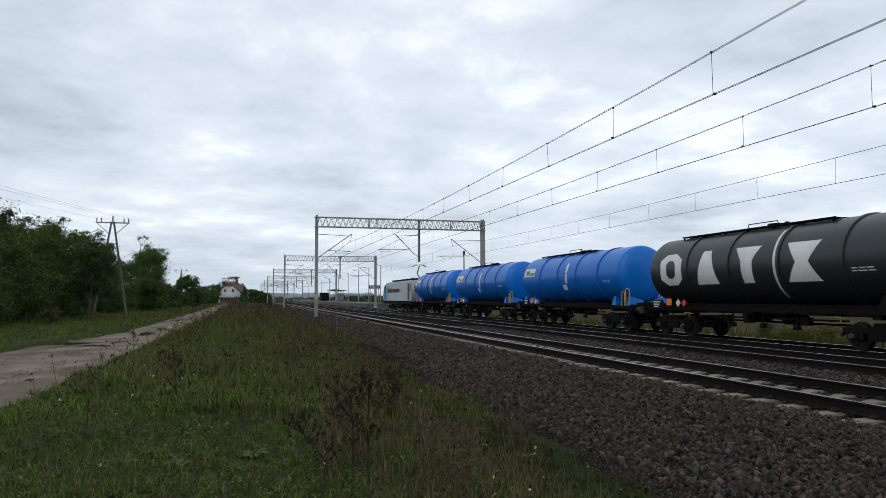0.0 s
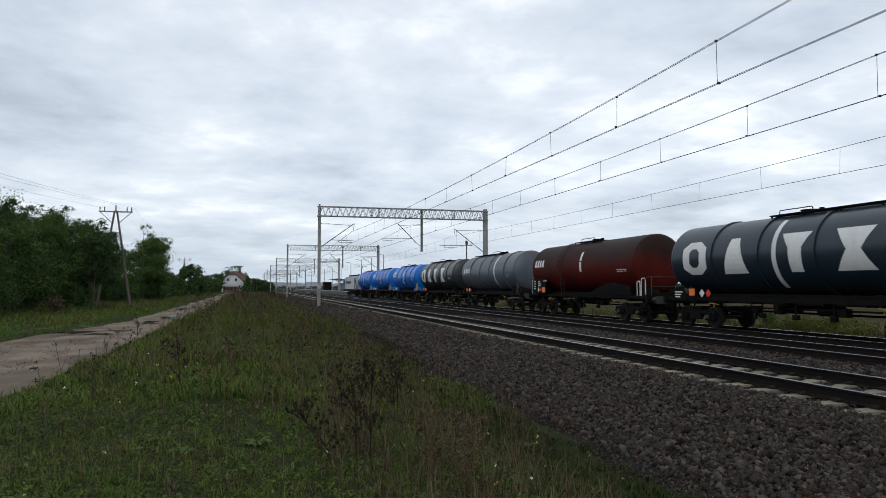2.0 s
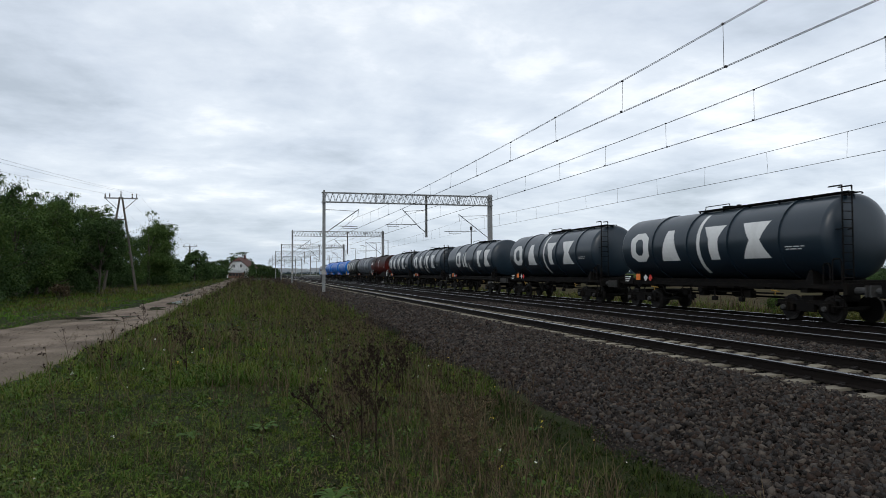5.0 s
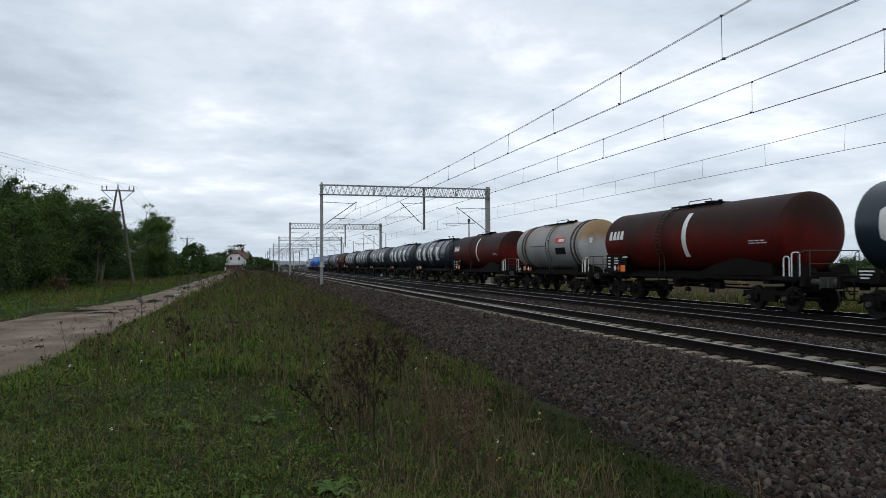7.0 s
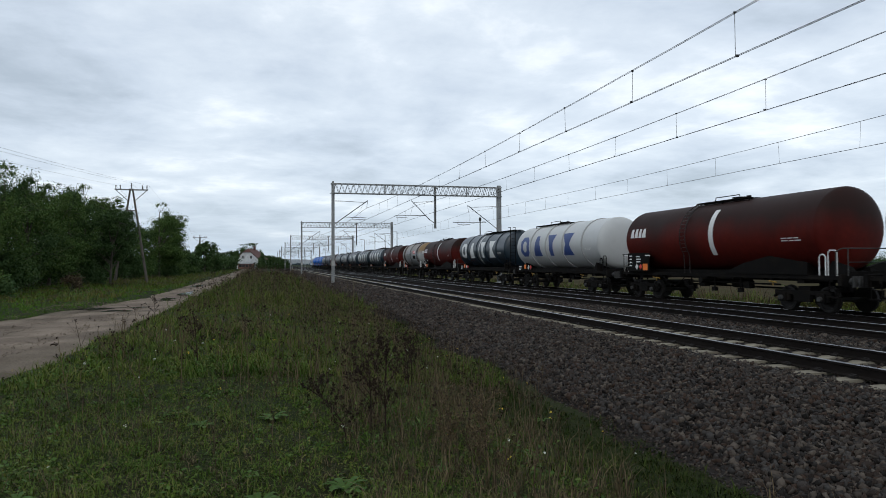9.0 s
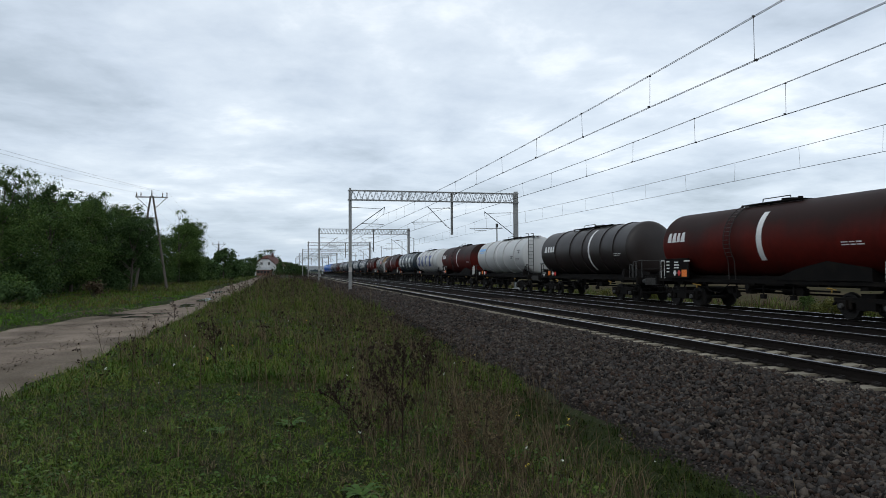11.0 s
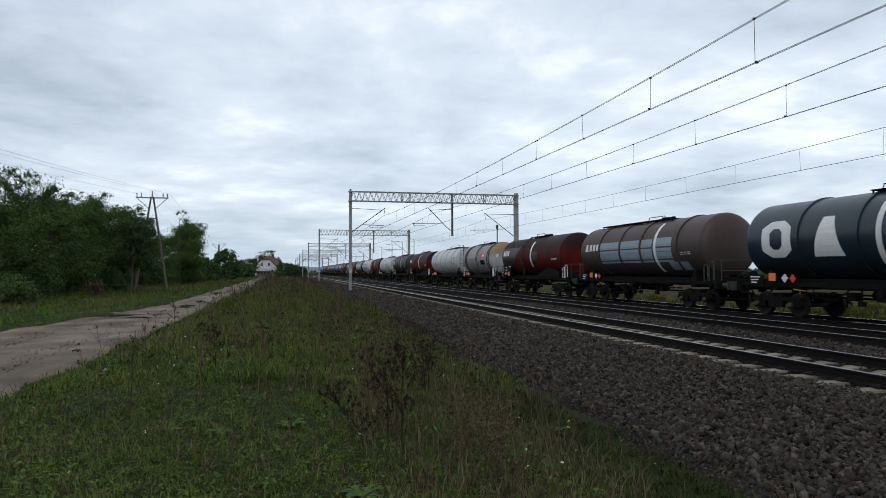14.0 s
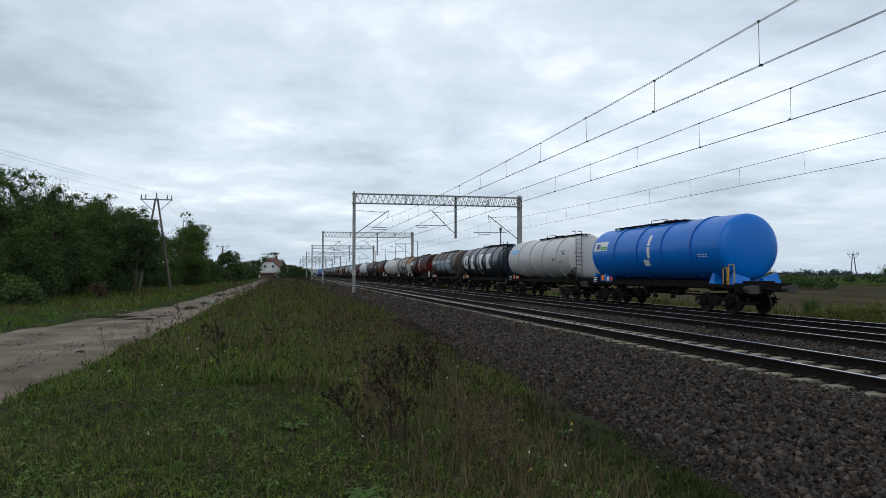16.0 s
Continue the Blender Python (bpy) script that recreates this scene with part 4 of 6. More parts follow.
    for k in (-1.9, -0.4, 1.1):
        bm = bmesh.new(); bar(bm, (-1.05, k, 1.06), (-1.05, k, 0.60), 0.03, 6); box(bm, (-1.05, k, 0.60), (0.14, 0.2, 0.16)); part("drain_valve", bm, M["frame"], w)
    # end steps
    for s in (-1, 1):
        bm = bmesh.new()
        yy = s * (fl - 0.35)
        for e in (-0.18, 0.18): bar(bm, (-1.16, yy + e, 1.05), (-1.18, yy + e, 0.52), 0.02, 5)
        for z in (0.54, 0.8): box(bm, (-1.17, yy, z), (0.22, 0.42, 0.03))
        part("footstep", bm, M[style.get("step", "frame")], w)
    # marks and plates
    for name, key, mk in style.get("marks", ()):
        bm = bmesh.new()
        key(bm, hl)
        part(name, bm, M[mk], tank if name != "plate" else w)
    bm = bmesh.new()
    small_lines(bm, hl - 2 * hl * 0.875, -0.30, 2, 0.9, 0.035, 0.05)
    part("lettering", bm, M[style.get("ink", "letter")], tank, "small illegible lettering")
    if style.get("skirt"):
        for s in (-1, 1):
            bm = bmesh.new()
            v = [bm.verts.new((x, y, z)) for x in (s * 1.17, s * 1.20) for y, z in ((-hl * 0.18, 1.22), (-hl * 0.92, 1.22), (-hl * 0.92, 1.62), (-hl * 0.62, 1.86), (-hl * 0.40, 1.62))]
            bm.faces.new(v[:5]); bm.faces.new(v[5:][::-1])
            for i in range(5): bm.faces.new((v[i], v[5 + i], v[5 + (i + 1) % 5], v[(i + 1) % 5]))
            bmesh.ops.recalc_face_normals(bm, faces=bm.faces)
            part("side_skirt", bm, M["frame"], w, "dark steel skirt plate")
        yy = hl - 0.95
        bm = bmesh.new(); box(bm, (-1.33, yy, 1.66), (0.04, 1.85, 0.86)); bevel(bm, 0.008, 1); part("data_board", bm, M["frame"], w, "large black data board")
        bm = bmesh.new()
        for i, (a, l, z) in enumerate(((0.75, 0.22, 1.95), (0.75, 0.22, 1.80), (0.75, 0.22, 1.65), (0.75, 0.2, 1.5), (0.15, 0.30, 1.92), (0.15, 0.38, 1.80), (0.15, 0.34, 1.68), (-0.6, 0.44, 1.97))): box(bm, (-1.355, yy + a - l / 2, z), (0.01, l, 0.055))
        part("lettering", bm, M["letter"], w, "illegible white data lines")
        bm = bmesh.new(); box(bm, (-1.357, yy - 0.62, 1.44), (0.015, 0.38, 0.30)); part("hazard_plate", bm, M["orange"], w, "orange hazard plate")
        for k, mk in ((0.1, "letter"), (-0.22, "red")):
            bm = bmesh.new(); box(bm, (-1.357, yy + k, 1.45), (0.012, 0.19, 0.19), pose(0, 0, 0, 45)); part("hazard_diamond", bm, M[mk], w)
    elif style.get("plates", True):
        bm = bmesh.new(); box(bm, (-1.2, fl - 1.05, 1.27), (0.03, 0.75, 0.42)); part("data_board", bm, M["frame"], w, "black data board")
        bm = bmesh.new()
        for i in range(3): box(bm, (-1.222, fl - 1.0 + 0.03 * i, 1.40 - i * 0.1), (0.01, 0.5 - 0.1 * i, 0.045))
        part("lettering", bm, M["letter"], w, "illegible white data lines")
    if style.get("hazard", True) and not style.get("skirt"):
        yy = fl - style.get("haz_y", 1.9)
        bm = bmesh.new(); box(bm, (-1.23, yy, 1.40), (0.02, 0.34, 0.28)); part("hazard_plate", bm, M["orange"], w, "orange hazard plate")
        for k, mk in ((0.62, "letter"), (1.0, "red")):
            bm = bmesh.new(); box(bm, (-1.23, yy - k, 1.36), (0.02, 0.22, 0.22), pose(0, 0, 0, 45)); part("hazard_diamond", bm, M[mk], w)
    return w


def big_marks(*places, mk="letter"):
    return tuple(("emblem", lambda bm, hl, k=k, p=p: block_mark(bm, hl, k, p), mk) for k, p in enumerate(places))


def small_marks(bm, hl):
    for d, wd in ((0.35, 0.30), (0.70, 0.30), (1.04, 0.26), (1.34, 0.32)):
        wrap(bm, [((hl - d, 0.08), (hl - d - wd, 0.08), (hl - d - wd * 0.8, 0.50), (hl - d - wd * 0.2, 0.50))], n=3)


def slash(off, lo=-0.45, hi=0.85, wd=0.2):
    def make(bm, hl):
        y = hl - off
        wrap(bm, [rect(y, y - wd, lo, (lo + hi) / 2 - 0.03), rect(y, y - wd, (lo + hi) / 2 + 0.03, hi)], n=8)
    return make


def label_block(off, y_len, lo, hi):
    def make(bm, hl):
        wrap(bm, [rect(hl - off, hl - off - y_len, lo, hi)], n=4)
    return make


def white_notes(bm, hl):
    """Small dark data lines and a framed notice towards the rear of a white tank."""
    for y, l, lo, hi in ((-hl + 1.15, 0.75, 0.33, 0.37), (-hl + 0.8, 0.28, 0.12, 0.24), (-hl + 2.55, 0.85, -0.10, -0.075), (-hl + 2.5, 0.30, -0.24, -0.17), (-hl + 1.95, 0.2, -0.24, -0.2)):
        wrap(bm, [rect(y, y - l, lo, hi)], n=2)


def trio(bm, hl):
    """A small plain emblem: a peaked block and three upright ones."""
    y = hl - 0.55
    wrap(bm, [((y, 0.0), (y - 0.42, 0.0), (y - 0.30, 0.40), (y - 0.12, 0.40))], n=2)
    for i in range(3): wrap(bm, [rect(y - 0.55 - 0.40 * i, y - 0.83 - 0.40 * i, 0.02, 0.38)], n=2)


RINGS4 = (0.21, 0.42, 0.63, 0.85)
NAVY = dict(paint="navy", long=0.11, rings=RINGS4, walk=(0.40, 1.03), dome=0.5, band=(0.478, 0.2, -1.35, 1.35), marks=big_marks(1.45, 3.72, 6.58, 8.8), rail="frame", two_saddles=False, ladder=("end", "frame"))
STYLES = dict(
    black=dict(paint="black", long=0.06, rings=RINGS4, walk=(0.10, 0.77), dome=0.5, band=(0.612, 0.22, -1.35, 1.35), marks=big_marks(1.39, 3.63, 5.83, 8.31), sole=True, rail="frame", two_saddles=False),
    navy=NAVY,
    navy_gap=dict(NAVY, band=(0.515, 0.2, -1.2, -0.35), marks=big_marks(3.1, 4.95, 8.65, 10.55), walk=(0.52, 0.90), ladder=("none", "")),
    blue=dict(paint="blue", ring="ringb", rings=(0.225, 0.43, 0.625, 0.83), walk=(0.10, 0.70), dome=0.5, saddle="blue", rail="yellow", frame="frame",
              marks=(("stripe", slash(5.94, -0.35, 0.80, 0.24), "letter"), ("emblem", label_block(0.2, 1.55, 0.16, 0.68), "letter"), ("emblem_mark", label_block(0.95, 0.75, 0.22, 0.40), "green"), ("emblem_mark", label_block(0.45, 0.45, 0.24, 0.58), "letterb"), ("notice", label_block(5.5, 0.5, -0.75, -0.42), "letter"))),
    grey=dict(paint="grey", rings=(0.20, 0.40, 0.58, 0.85), walk=(0.10, 0.66), dome=0.55, band=(0.67, 0.24, -1.35, 1.35), marks=(("emblem", trio, "letter"),), rail="frameg", frame="frame", plates=False),
    dark=dict(paint="dark", rings=(0.20, 0.40, 0.55, 0.75, 0.88), walk=(0.3, 0.75), dome=0.5, band=(0.62, 0.2, -1.35, 1.35), marks=(("emblem", trio, "letter"),), front_rail=True),
    rust=dict(paint="rust", rings=(0.20, 0.40, 0.58, 0.85), walk=(0.10, 0.72), dome=0.6, band=(0.685, 0.22, -1.35, 1.35),
              marks=(("emblem", trio, "letter"), ("repaint_patch", label_block(2.3, 5.4, -0.72, 0.42), "patch"), ("repaint_patch", label_block(8.05, 1.3, -0.72, 0.45), "patch"), ("notice", label_block(8.9, 1.5, -1.2, -0.72), "patch")), front_rail=True),
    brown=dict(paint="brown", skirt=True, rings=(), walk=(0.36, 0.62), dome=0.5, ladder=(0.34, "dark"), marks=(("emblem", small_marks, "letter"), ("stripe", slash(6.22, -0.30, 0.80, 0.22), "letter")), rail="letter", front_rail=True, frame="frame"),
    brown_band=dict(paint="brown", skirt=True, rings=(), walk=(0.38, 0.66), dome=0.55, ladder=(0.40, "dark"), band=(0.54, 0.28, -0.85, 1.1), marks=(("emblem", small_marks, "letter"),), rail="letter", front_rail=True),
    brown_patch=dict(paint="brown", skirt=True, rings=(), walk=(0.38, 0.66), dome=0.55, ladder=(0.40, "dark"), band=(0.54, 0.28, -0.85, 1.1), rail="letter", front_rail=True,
                     marks=(("repaint_patch", lambda bm, hl: wrap(bm, [((hl, -0.62), (hl - 2.6, -0.62), (hl - 4.0, 0.70), (hl, 0.70))], r=R_TANK + 0.003), "dark"), ("emblem", small_marks, "letter"), ("repaint_patch", label_block(6.6, 0.9, -0.35, 0.25), "dark"))),
    beige=dict(paint="beige", ring="rust", stained_end=True, rings=(0.11, 0.16, 0.90, 0.95), walk=(0.30, 0.75), dome=0.6, ladder=(0.56, "frameg"), rail="letter", front_rail=True,
               marks=(("emblem", lambda bm, hl: wrap(bm, [((hl - 6.0, 0.12), (hl - 7.2, 0.12), (hl - 7.2, 0.46), (hl - 5.7, 0.46))], n=4), "red"), ("emblem_mark", label_block(6.35, 0.7, 0.20, 0.38), "letter"), ("notice", label_block(5.9, 1.3, -0.52, -0.12), "frame"), ("repaint_patch", label_block(7.6, 0.6, -0.12, 0.24), "patch"), ("stripe", label_block(2.2, 2.4, 0.0, 0.05), "dark"))),
    white_blue=dict(paint="white", long=0.08, ring="ringw", rings=RINGS4, walk=(0.12, 0.58), dome=0.4, marks=big_marks(1.4, 3.53, 5.67, 8.01, mk="letterb"), rail="frame", two_saddles=False),
    white=dict(paint="white", ring="ringw", rings=RINGS4, walk=(0.40, 1.035), dome=0.60, ladder=("end", "frameg"), ink="frame", band=(0.46, 0.24, -1.35, 1.35), rail="frame",
               marks=(("emblem", label_block(0.35, 1.7, 0.52, 0.76), "sky"), ("emblem_mark", label_block(0.6, 1.2, 0.34, 0.42), "sky"), ("notice", white_notes, "frame")), two_saddles=False),
)
# style, position of the leading tank rim along the track at 0 s
FRONTS = [69.0, 54.5, 39.9, 25.6, 11.1, -3.7, -18.2, -32.5, -47.2, -62.9, -77.8, -92.4, -107.3, -119.1, -133.6, -148.1, -162.8, -176.9, -192.3,
          -207.3, -221.7, -236.1, -248.3, -263.0, -277.5, -292.1, -307.1]
KINDS = ["blue", "blue", "blue", "black", "grey", "brown", "navy", "navy", "navy_gap", "navy", "navy", "brown_band", "beige", "brown_band", "navy", "white_blue", "brown_band",
         "white", "dark", "brown_band", "white", "beige", "brown_patch", "rust", "navy", "white", "blue"]
WORDS = dict(
    black="dusty anthracite bogie tank wagon with large white block markings", navy="dark blue-black bogie tank wagon with large white block markings",
    blue="glossy bright blue bogie tank wagon with yellow handrails", grey="grimy grey bogie tank wagon with one white band",
    dark="sooty dark brown bogie tank wagon with a white band", rust="rust-brown bogie tank wagon with pale blue repaint patches",
    brown="oxide red bogie tank wagon with a broken white stripe", brown_band="grimy oxide red bogie tank wagon with a white stripe",
    brown_patch="oxide red bogie tank wagon with a large dark brown repaint patch", navy_gap="dark blue-black bogie tank wagon with widely spaced white markings",
    beige="short cream bogie tank wagon with rusty stains", white_blue="off-white bogie tank wagon with large blue block markings", white="off-white ribbed bogie tank wagon with a blue emblem")
SPEED, GAIN = 21.229, 0.01055
TIMES = [0.0, 2.0, 4.0, 6.0, 8.0, 10.0, 12.0, 14.0, 16.0]
TRAIN = []


def build_train():
    first = {}
    for f, k in zip(FRONTS, KINDS):
        P = 11.95 if k == "beige" else 14.55
        mid = f - (P / 2 - 1.55 + STYLES[k].get("long", 0.0))
        m = pose(TX, mid, TZ)
        if k in first:
            w = copy_thing(first[k], m)
        else:
            w = first[k] = wagon(STYLES[k], P, m, WORDS[k])
        TRAIN.append((w, mid))


build_train()


def build_loco():
    """Four-axle electric locomotive. Local y 0 at its middle, +y the way it goes."""
    mid = FRONTS[0] + 1.55 + 8.35
    w = thing("electric_locomotive", pose(TX, mid, TZ), "silver-grey electric locomotive with blue front panel and raised pantograph", "locomotive")
    bm = bmesh.new()
    prof = [(7.9, 1.15), (8.15, 1.9), (7.75, 3.0), (7.2, 3.55), (-7.2, 3.55), (-7.75, 3.0), (-8.15, 1.9), (-7.9, 1.15)]
    lo = [[bm.verts.new((s * (1.38 if z < 3.2 else 1.05), y, z)) for y, z in prof] for s in (-1, 1)]
    n = len(prof)
    for i in range(n): bm.faces.new((lo[0][i], lo[0][(i + 1) % n], lo[1][(i + 1) % n], lo[1][i]))
    bm.faces.new(lo[0]); bm.faces.new(lo[1][::-1])
    bmesh.ops.recalc_face_normals(bm, faces=bm.faces); bevel(bm, 0.10, 2)
    body = part("body", bm, M["loco"], w, "", True)
    bm = bmesh.new(); box(bm, (0, 0, 1.05), (2.6, 15.6, 0.35)); box(bm, (0, 0, 0.75), (2.2, 3.6, 0.5)); part("underframe", bm, M["frame"], w)
    for s in (-1, 1):
        bogie(w, s * 4.4, 2.3)
        bm = bmesh.new(); box(bm, (0, s * 7.93, 2.55), (2.0, 0.10, 0.75), pose(0, 0, 0, s * 20)); part("windscreen", bm, M["glass"], w)
        for x in (-0.87, 0.87):
            bm = bmesh.new(); bar(bm, (x, s * 7.9, 1.05), (x, s * 8.3, 1.05), 0.11, 12); box(bm, (x, s * 8.33, 1.05), (0.5, 0.05, 0.36)); part("buffer", bm, M["frame"], w)
        bm = bmesh.new(); box(bm, (-1.385, s * 6.55, 2.25), (0.03, 0.62, 1.9)); part("cab_door", bm, M["frameg"], w, "dark-edged cab door")
        bm = bmesh.new(); box(bm, (-1.39, s * 7.25, 2.65), (0.03, 0.42, 0.6)); part("side_window", bm, M["glass"], w)
    bm = bmesh.new(); box(bm, (-1.384, 6.3, 2.15), (0.012, 2.4, 1.75)); part("blue_panel", bm, M["sky"], body, "blue painted front panel")
    bm = bmesh.new()
    for i in range(5): box(bm, (-1.387, 4.6 - i * 0.6, 2.45), (0.012, 0.4, 0.5))
    part("emblem", bm, M["trim"], body, "plain red blocks")
    bm = bmesh.new()
    for i in range(6): box(bm, (-1.387, 1.3 - i * 0.6, 2.45), (0.012, 0.4, 0.42))
    part("emblem", bm, M["frameg"], body, "plain grey blocks")
    bm = bmesh.new()
    for k in (-4.5, -2, 0.5, 3, 5): box(bm, (0.1, k, 3.68), (1.4, 1.5, 0.22))
    bar(bm, (-0.6, -6, 3.75), (-0.6, 6, 3.75), 0.04, 6)
    for k in np.linspace(-5.5, 5.5, 5): bar(bm, (-0.6, float(k), 3.55), (-0.6, float(k), 3.84), 0.05, 8)
    part("roof_equipment", bm, M["frame"], w)
    bm = bmesh.new()
    y = -5.9
    box(bm, (0, y, 3.72), (1.2, 1.1, 0.12))
    zc = LINES[2][1] - TZ - 0.02
    path(bm, [(0, y - 0.5, 3.78), (0, y + 0.85, 4.30), (0, y - 0.2, zc - 0.1)], 0.06, 6)
    bar(bm, (0, y - 0.2, 3.78), (0, y + 0.80, 4.22), 0.025, 6)
    for e in (-0.2, 0.1): path(bm, [(-0.8, y + e, zc - 0.22), (-0.5, y + e, zc), (0.5, y + e, zc), (0.8, y + e, zc - 0.22)], 0.025, 6)
    bar(bm, (-0.4, y - 0.2, zc - 0.06), (-0.4, y + 0.1, zc - 0.06), 0.02, 5); bar(bm, (0.4, y - 0.2, zc - 0.06), (0.4, y + 0.1, zc - 0.06), 0.02, 5)
    part("pantograph", bm, M["wire"], w, "raised single-arm pantograph")
    TRAIN.append((w, mid))


build_loco()


# ---- far surroundings on both sides ----
def leaf_cards(centres, radii, count, size, flat=0.0, squash=1.0, corners=4, reach=1.9):
    """Vertices and faces of many small leaves, folded (4 corners) or flat (3), on the shells of blobs."""
    centres, radii = np.asarray(centres, float), np.asarray(radii, float)
    k = RNG.choice(len(centres), count, p=radii ** 2 / np.sum(radii ** 2))
    d = RNG.normal(size=(count, 3)); d /= np.linalg.norm(d, axis=1, keepdims=True)
    r = radii[k] * np.abs(RNG.normal(0.0, 0.75, count)).clip(0, reach)
    p = centres[k] + d * r[:, None] * np.array([1, 1, squash])
    nrm = d + RNG.normal(size=(count, 3)) * 0.8 + np.array([0, 0, flat])
    nrm /= np.linalg.norm(nrm, axis=1, keepdims=True)
    a = np.cross(nrm, RNG.normal(size=(count, 3))); a /= np.linalg.norm(a, axis=1, keepdims=True)
    b = np.cross(nrm, a)
    s = (size * RNG.uniform(0.6, 1.4, count))[:, None]
    if corners == 3:
        V = np.stack([p - a * s * 0.9, p + a * s * 0.9 + b * s * 0.35, p + a * s * 0.25 - b * s * 0.75], 1).reshape(-1, 3)
        return V, np.arange(3 * count).reshape(-1, 3)
    V = np.stack([p - a * s, p + b * s * 0.55 + nrm * s * 0.15, p + a * s, p - b * s * 0.55 + nrm * s * 0.15], 1).reshape(-1, 3)
    return V, np.arange(4 * count).reshape(-1, 4)


def limb(bm, a, b, r0, r1, n=6):
    bar(bm, a, b, r0, n, r1)


def tree(x, y, top, width, count=5200, leaf=0.2, mk="leaf", low=0.18, seed=0, label="leafy green deciduous tree with an uneven crown", group="trees beside the dirt track", squash=0.85):
    rnd = random.Random(seed)
    gz = float(ground_z(x, y)) - 0.05
    h = top - gz
    t = thing("tree", pose(x, y, gz), label, "tree", group)
    bm = bmesh.new()
    lean = (rnd.uniform(-0.3, 0.3), rnd.uniform(-0.3, 0.3))
    p0, p1, p2 = Vector((0, 0, 0)), Vector((lean[0] * 0.5, lean[1] * 0.5, h * 0.4)), Vector((lean[0], lean[1], h * 0.85))
    limb(bm, p0, p1, 0.035 * h * 0.5, 0.025 * h * 0.5, 8); limb(bm, p1, p2, 0.025 * h * 0.5, 0.03, 7)
    cs, rs = [], []
    for i in range(15):
        f = rnd.uniform(low, 0.9)
        a = rnd.uniform(0, 6.283)
        spread = width / 2 * math.sin(math.pi * min(1, 0.22 + f * 0.72)) * rnd.uniform(0.35, 0.85)
        c = Vector((lean[0] * f + spread * math.cos(a), lean[1] * f + spread * math.sin(a), h * f))
        base = p0.lerp(p2, max(0.12, f * 0.7))
        limb(bm, base, c, 0.05, 0.02, 5)
        for j in range(9):
            q = c + Vector((rnd.gauss(0, 0.11), rnd.gauss(0, 0.11), rnd.gauss(0.02, 0.07))) * width
            if q.z > h - 0.3: q.z = h - rnd.uniform(0.2, 0.9)
            limb(bm, c, q, 0.018, 0.006, 4)
            cs.append(q); rs.append(width * rnd.uniform(0.05, 0.15))
    for j in range(4):
        q = Vector((lean[0] + rnd.gauss(0, 0.08) * width, lean[1] + rnd.gauss(0, 0.08) * width, h - rnd.uniform(0.1, 0.5))); limb(bm, p2, q, 0.02, 0.006, 4); cs.append(q); rs.append(width * 0.05)
    part("trunk", bm, M["bark"], t)
    V, F = leaf_cards(cs, rs, count * 2, leaf * 0.85, 0.3, squash, 3)
    V[:, 2] = np.clip(V[:, 2], 0.15, h)
    c = raw("crown", V, F, M[mk], t)
    return t


def bush(x, y, h, width, count=1500, leaf=0.14, mk="leafd", seed=0, label="dense dark green bush", group="bushes"):
    rnd = random.Random(seed)
    gz = float(ground_z(x, y)) - 0.03
    t = thing("bush", pose(x, y, gz), label, "bush", group)
    bm = bmesh.new()
    cs, rs = [], []
    for i in range(8):
        a, q = rnd.uniform(0, 6.283), rnd.uniform(0, 0.8) * width / 2
        c = Vector((q * math.cos(a), q * math.sin(a), h * rnd.uniform(0.3, 0.72)))
        limb(bm, (c[0] * 0.2, c[1] * 0.2, 0), c, 0.03, 0.01, 5)
        cs.append(c); rs.append(min(width * 0.28, h * 0.36) * rnd.uniform(0.75, 1.1))
    part("branchwork", bm, M["bark"], t)
    V, F = leaf_cards(cs, rs, count * 2, leaf * 0.85, 0.3, 0.9, 3, 1.3)
    V[:, 2] = np.clip(V[:, 2], 0.03, None)
    raw("foliage", V, F, M[mk], t)
    return t


def at(az, d):
    return d * math.sin(radians(az)), d * math.cos(radians(az))


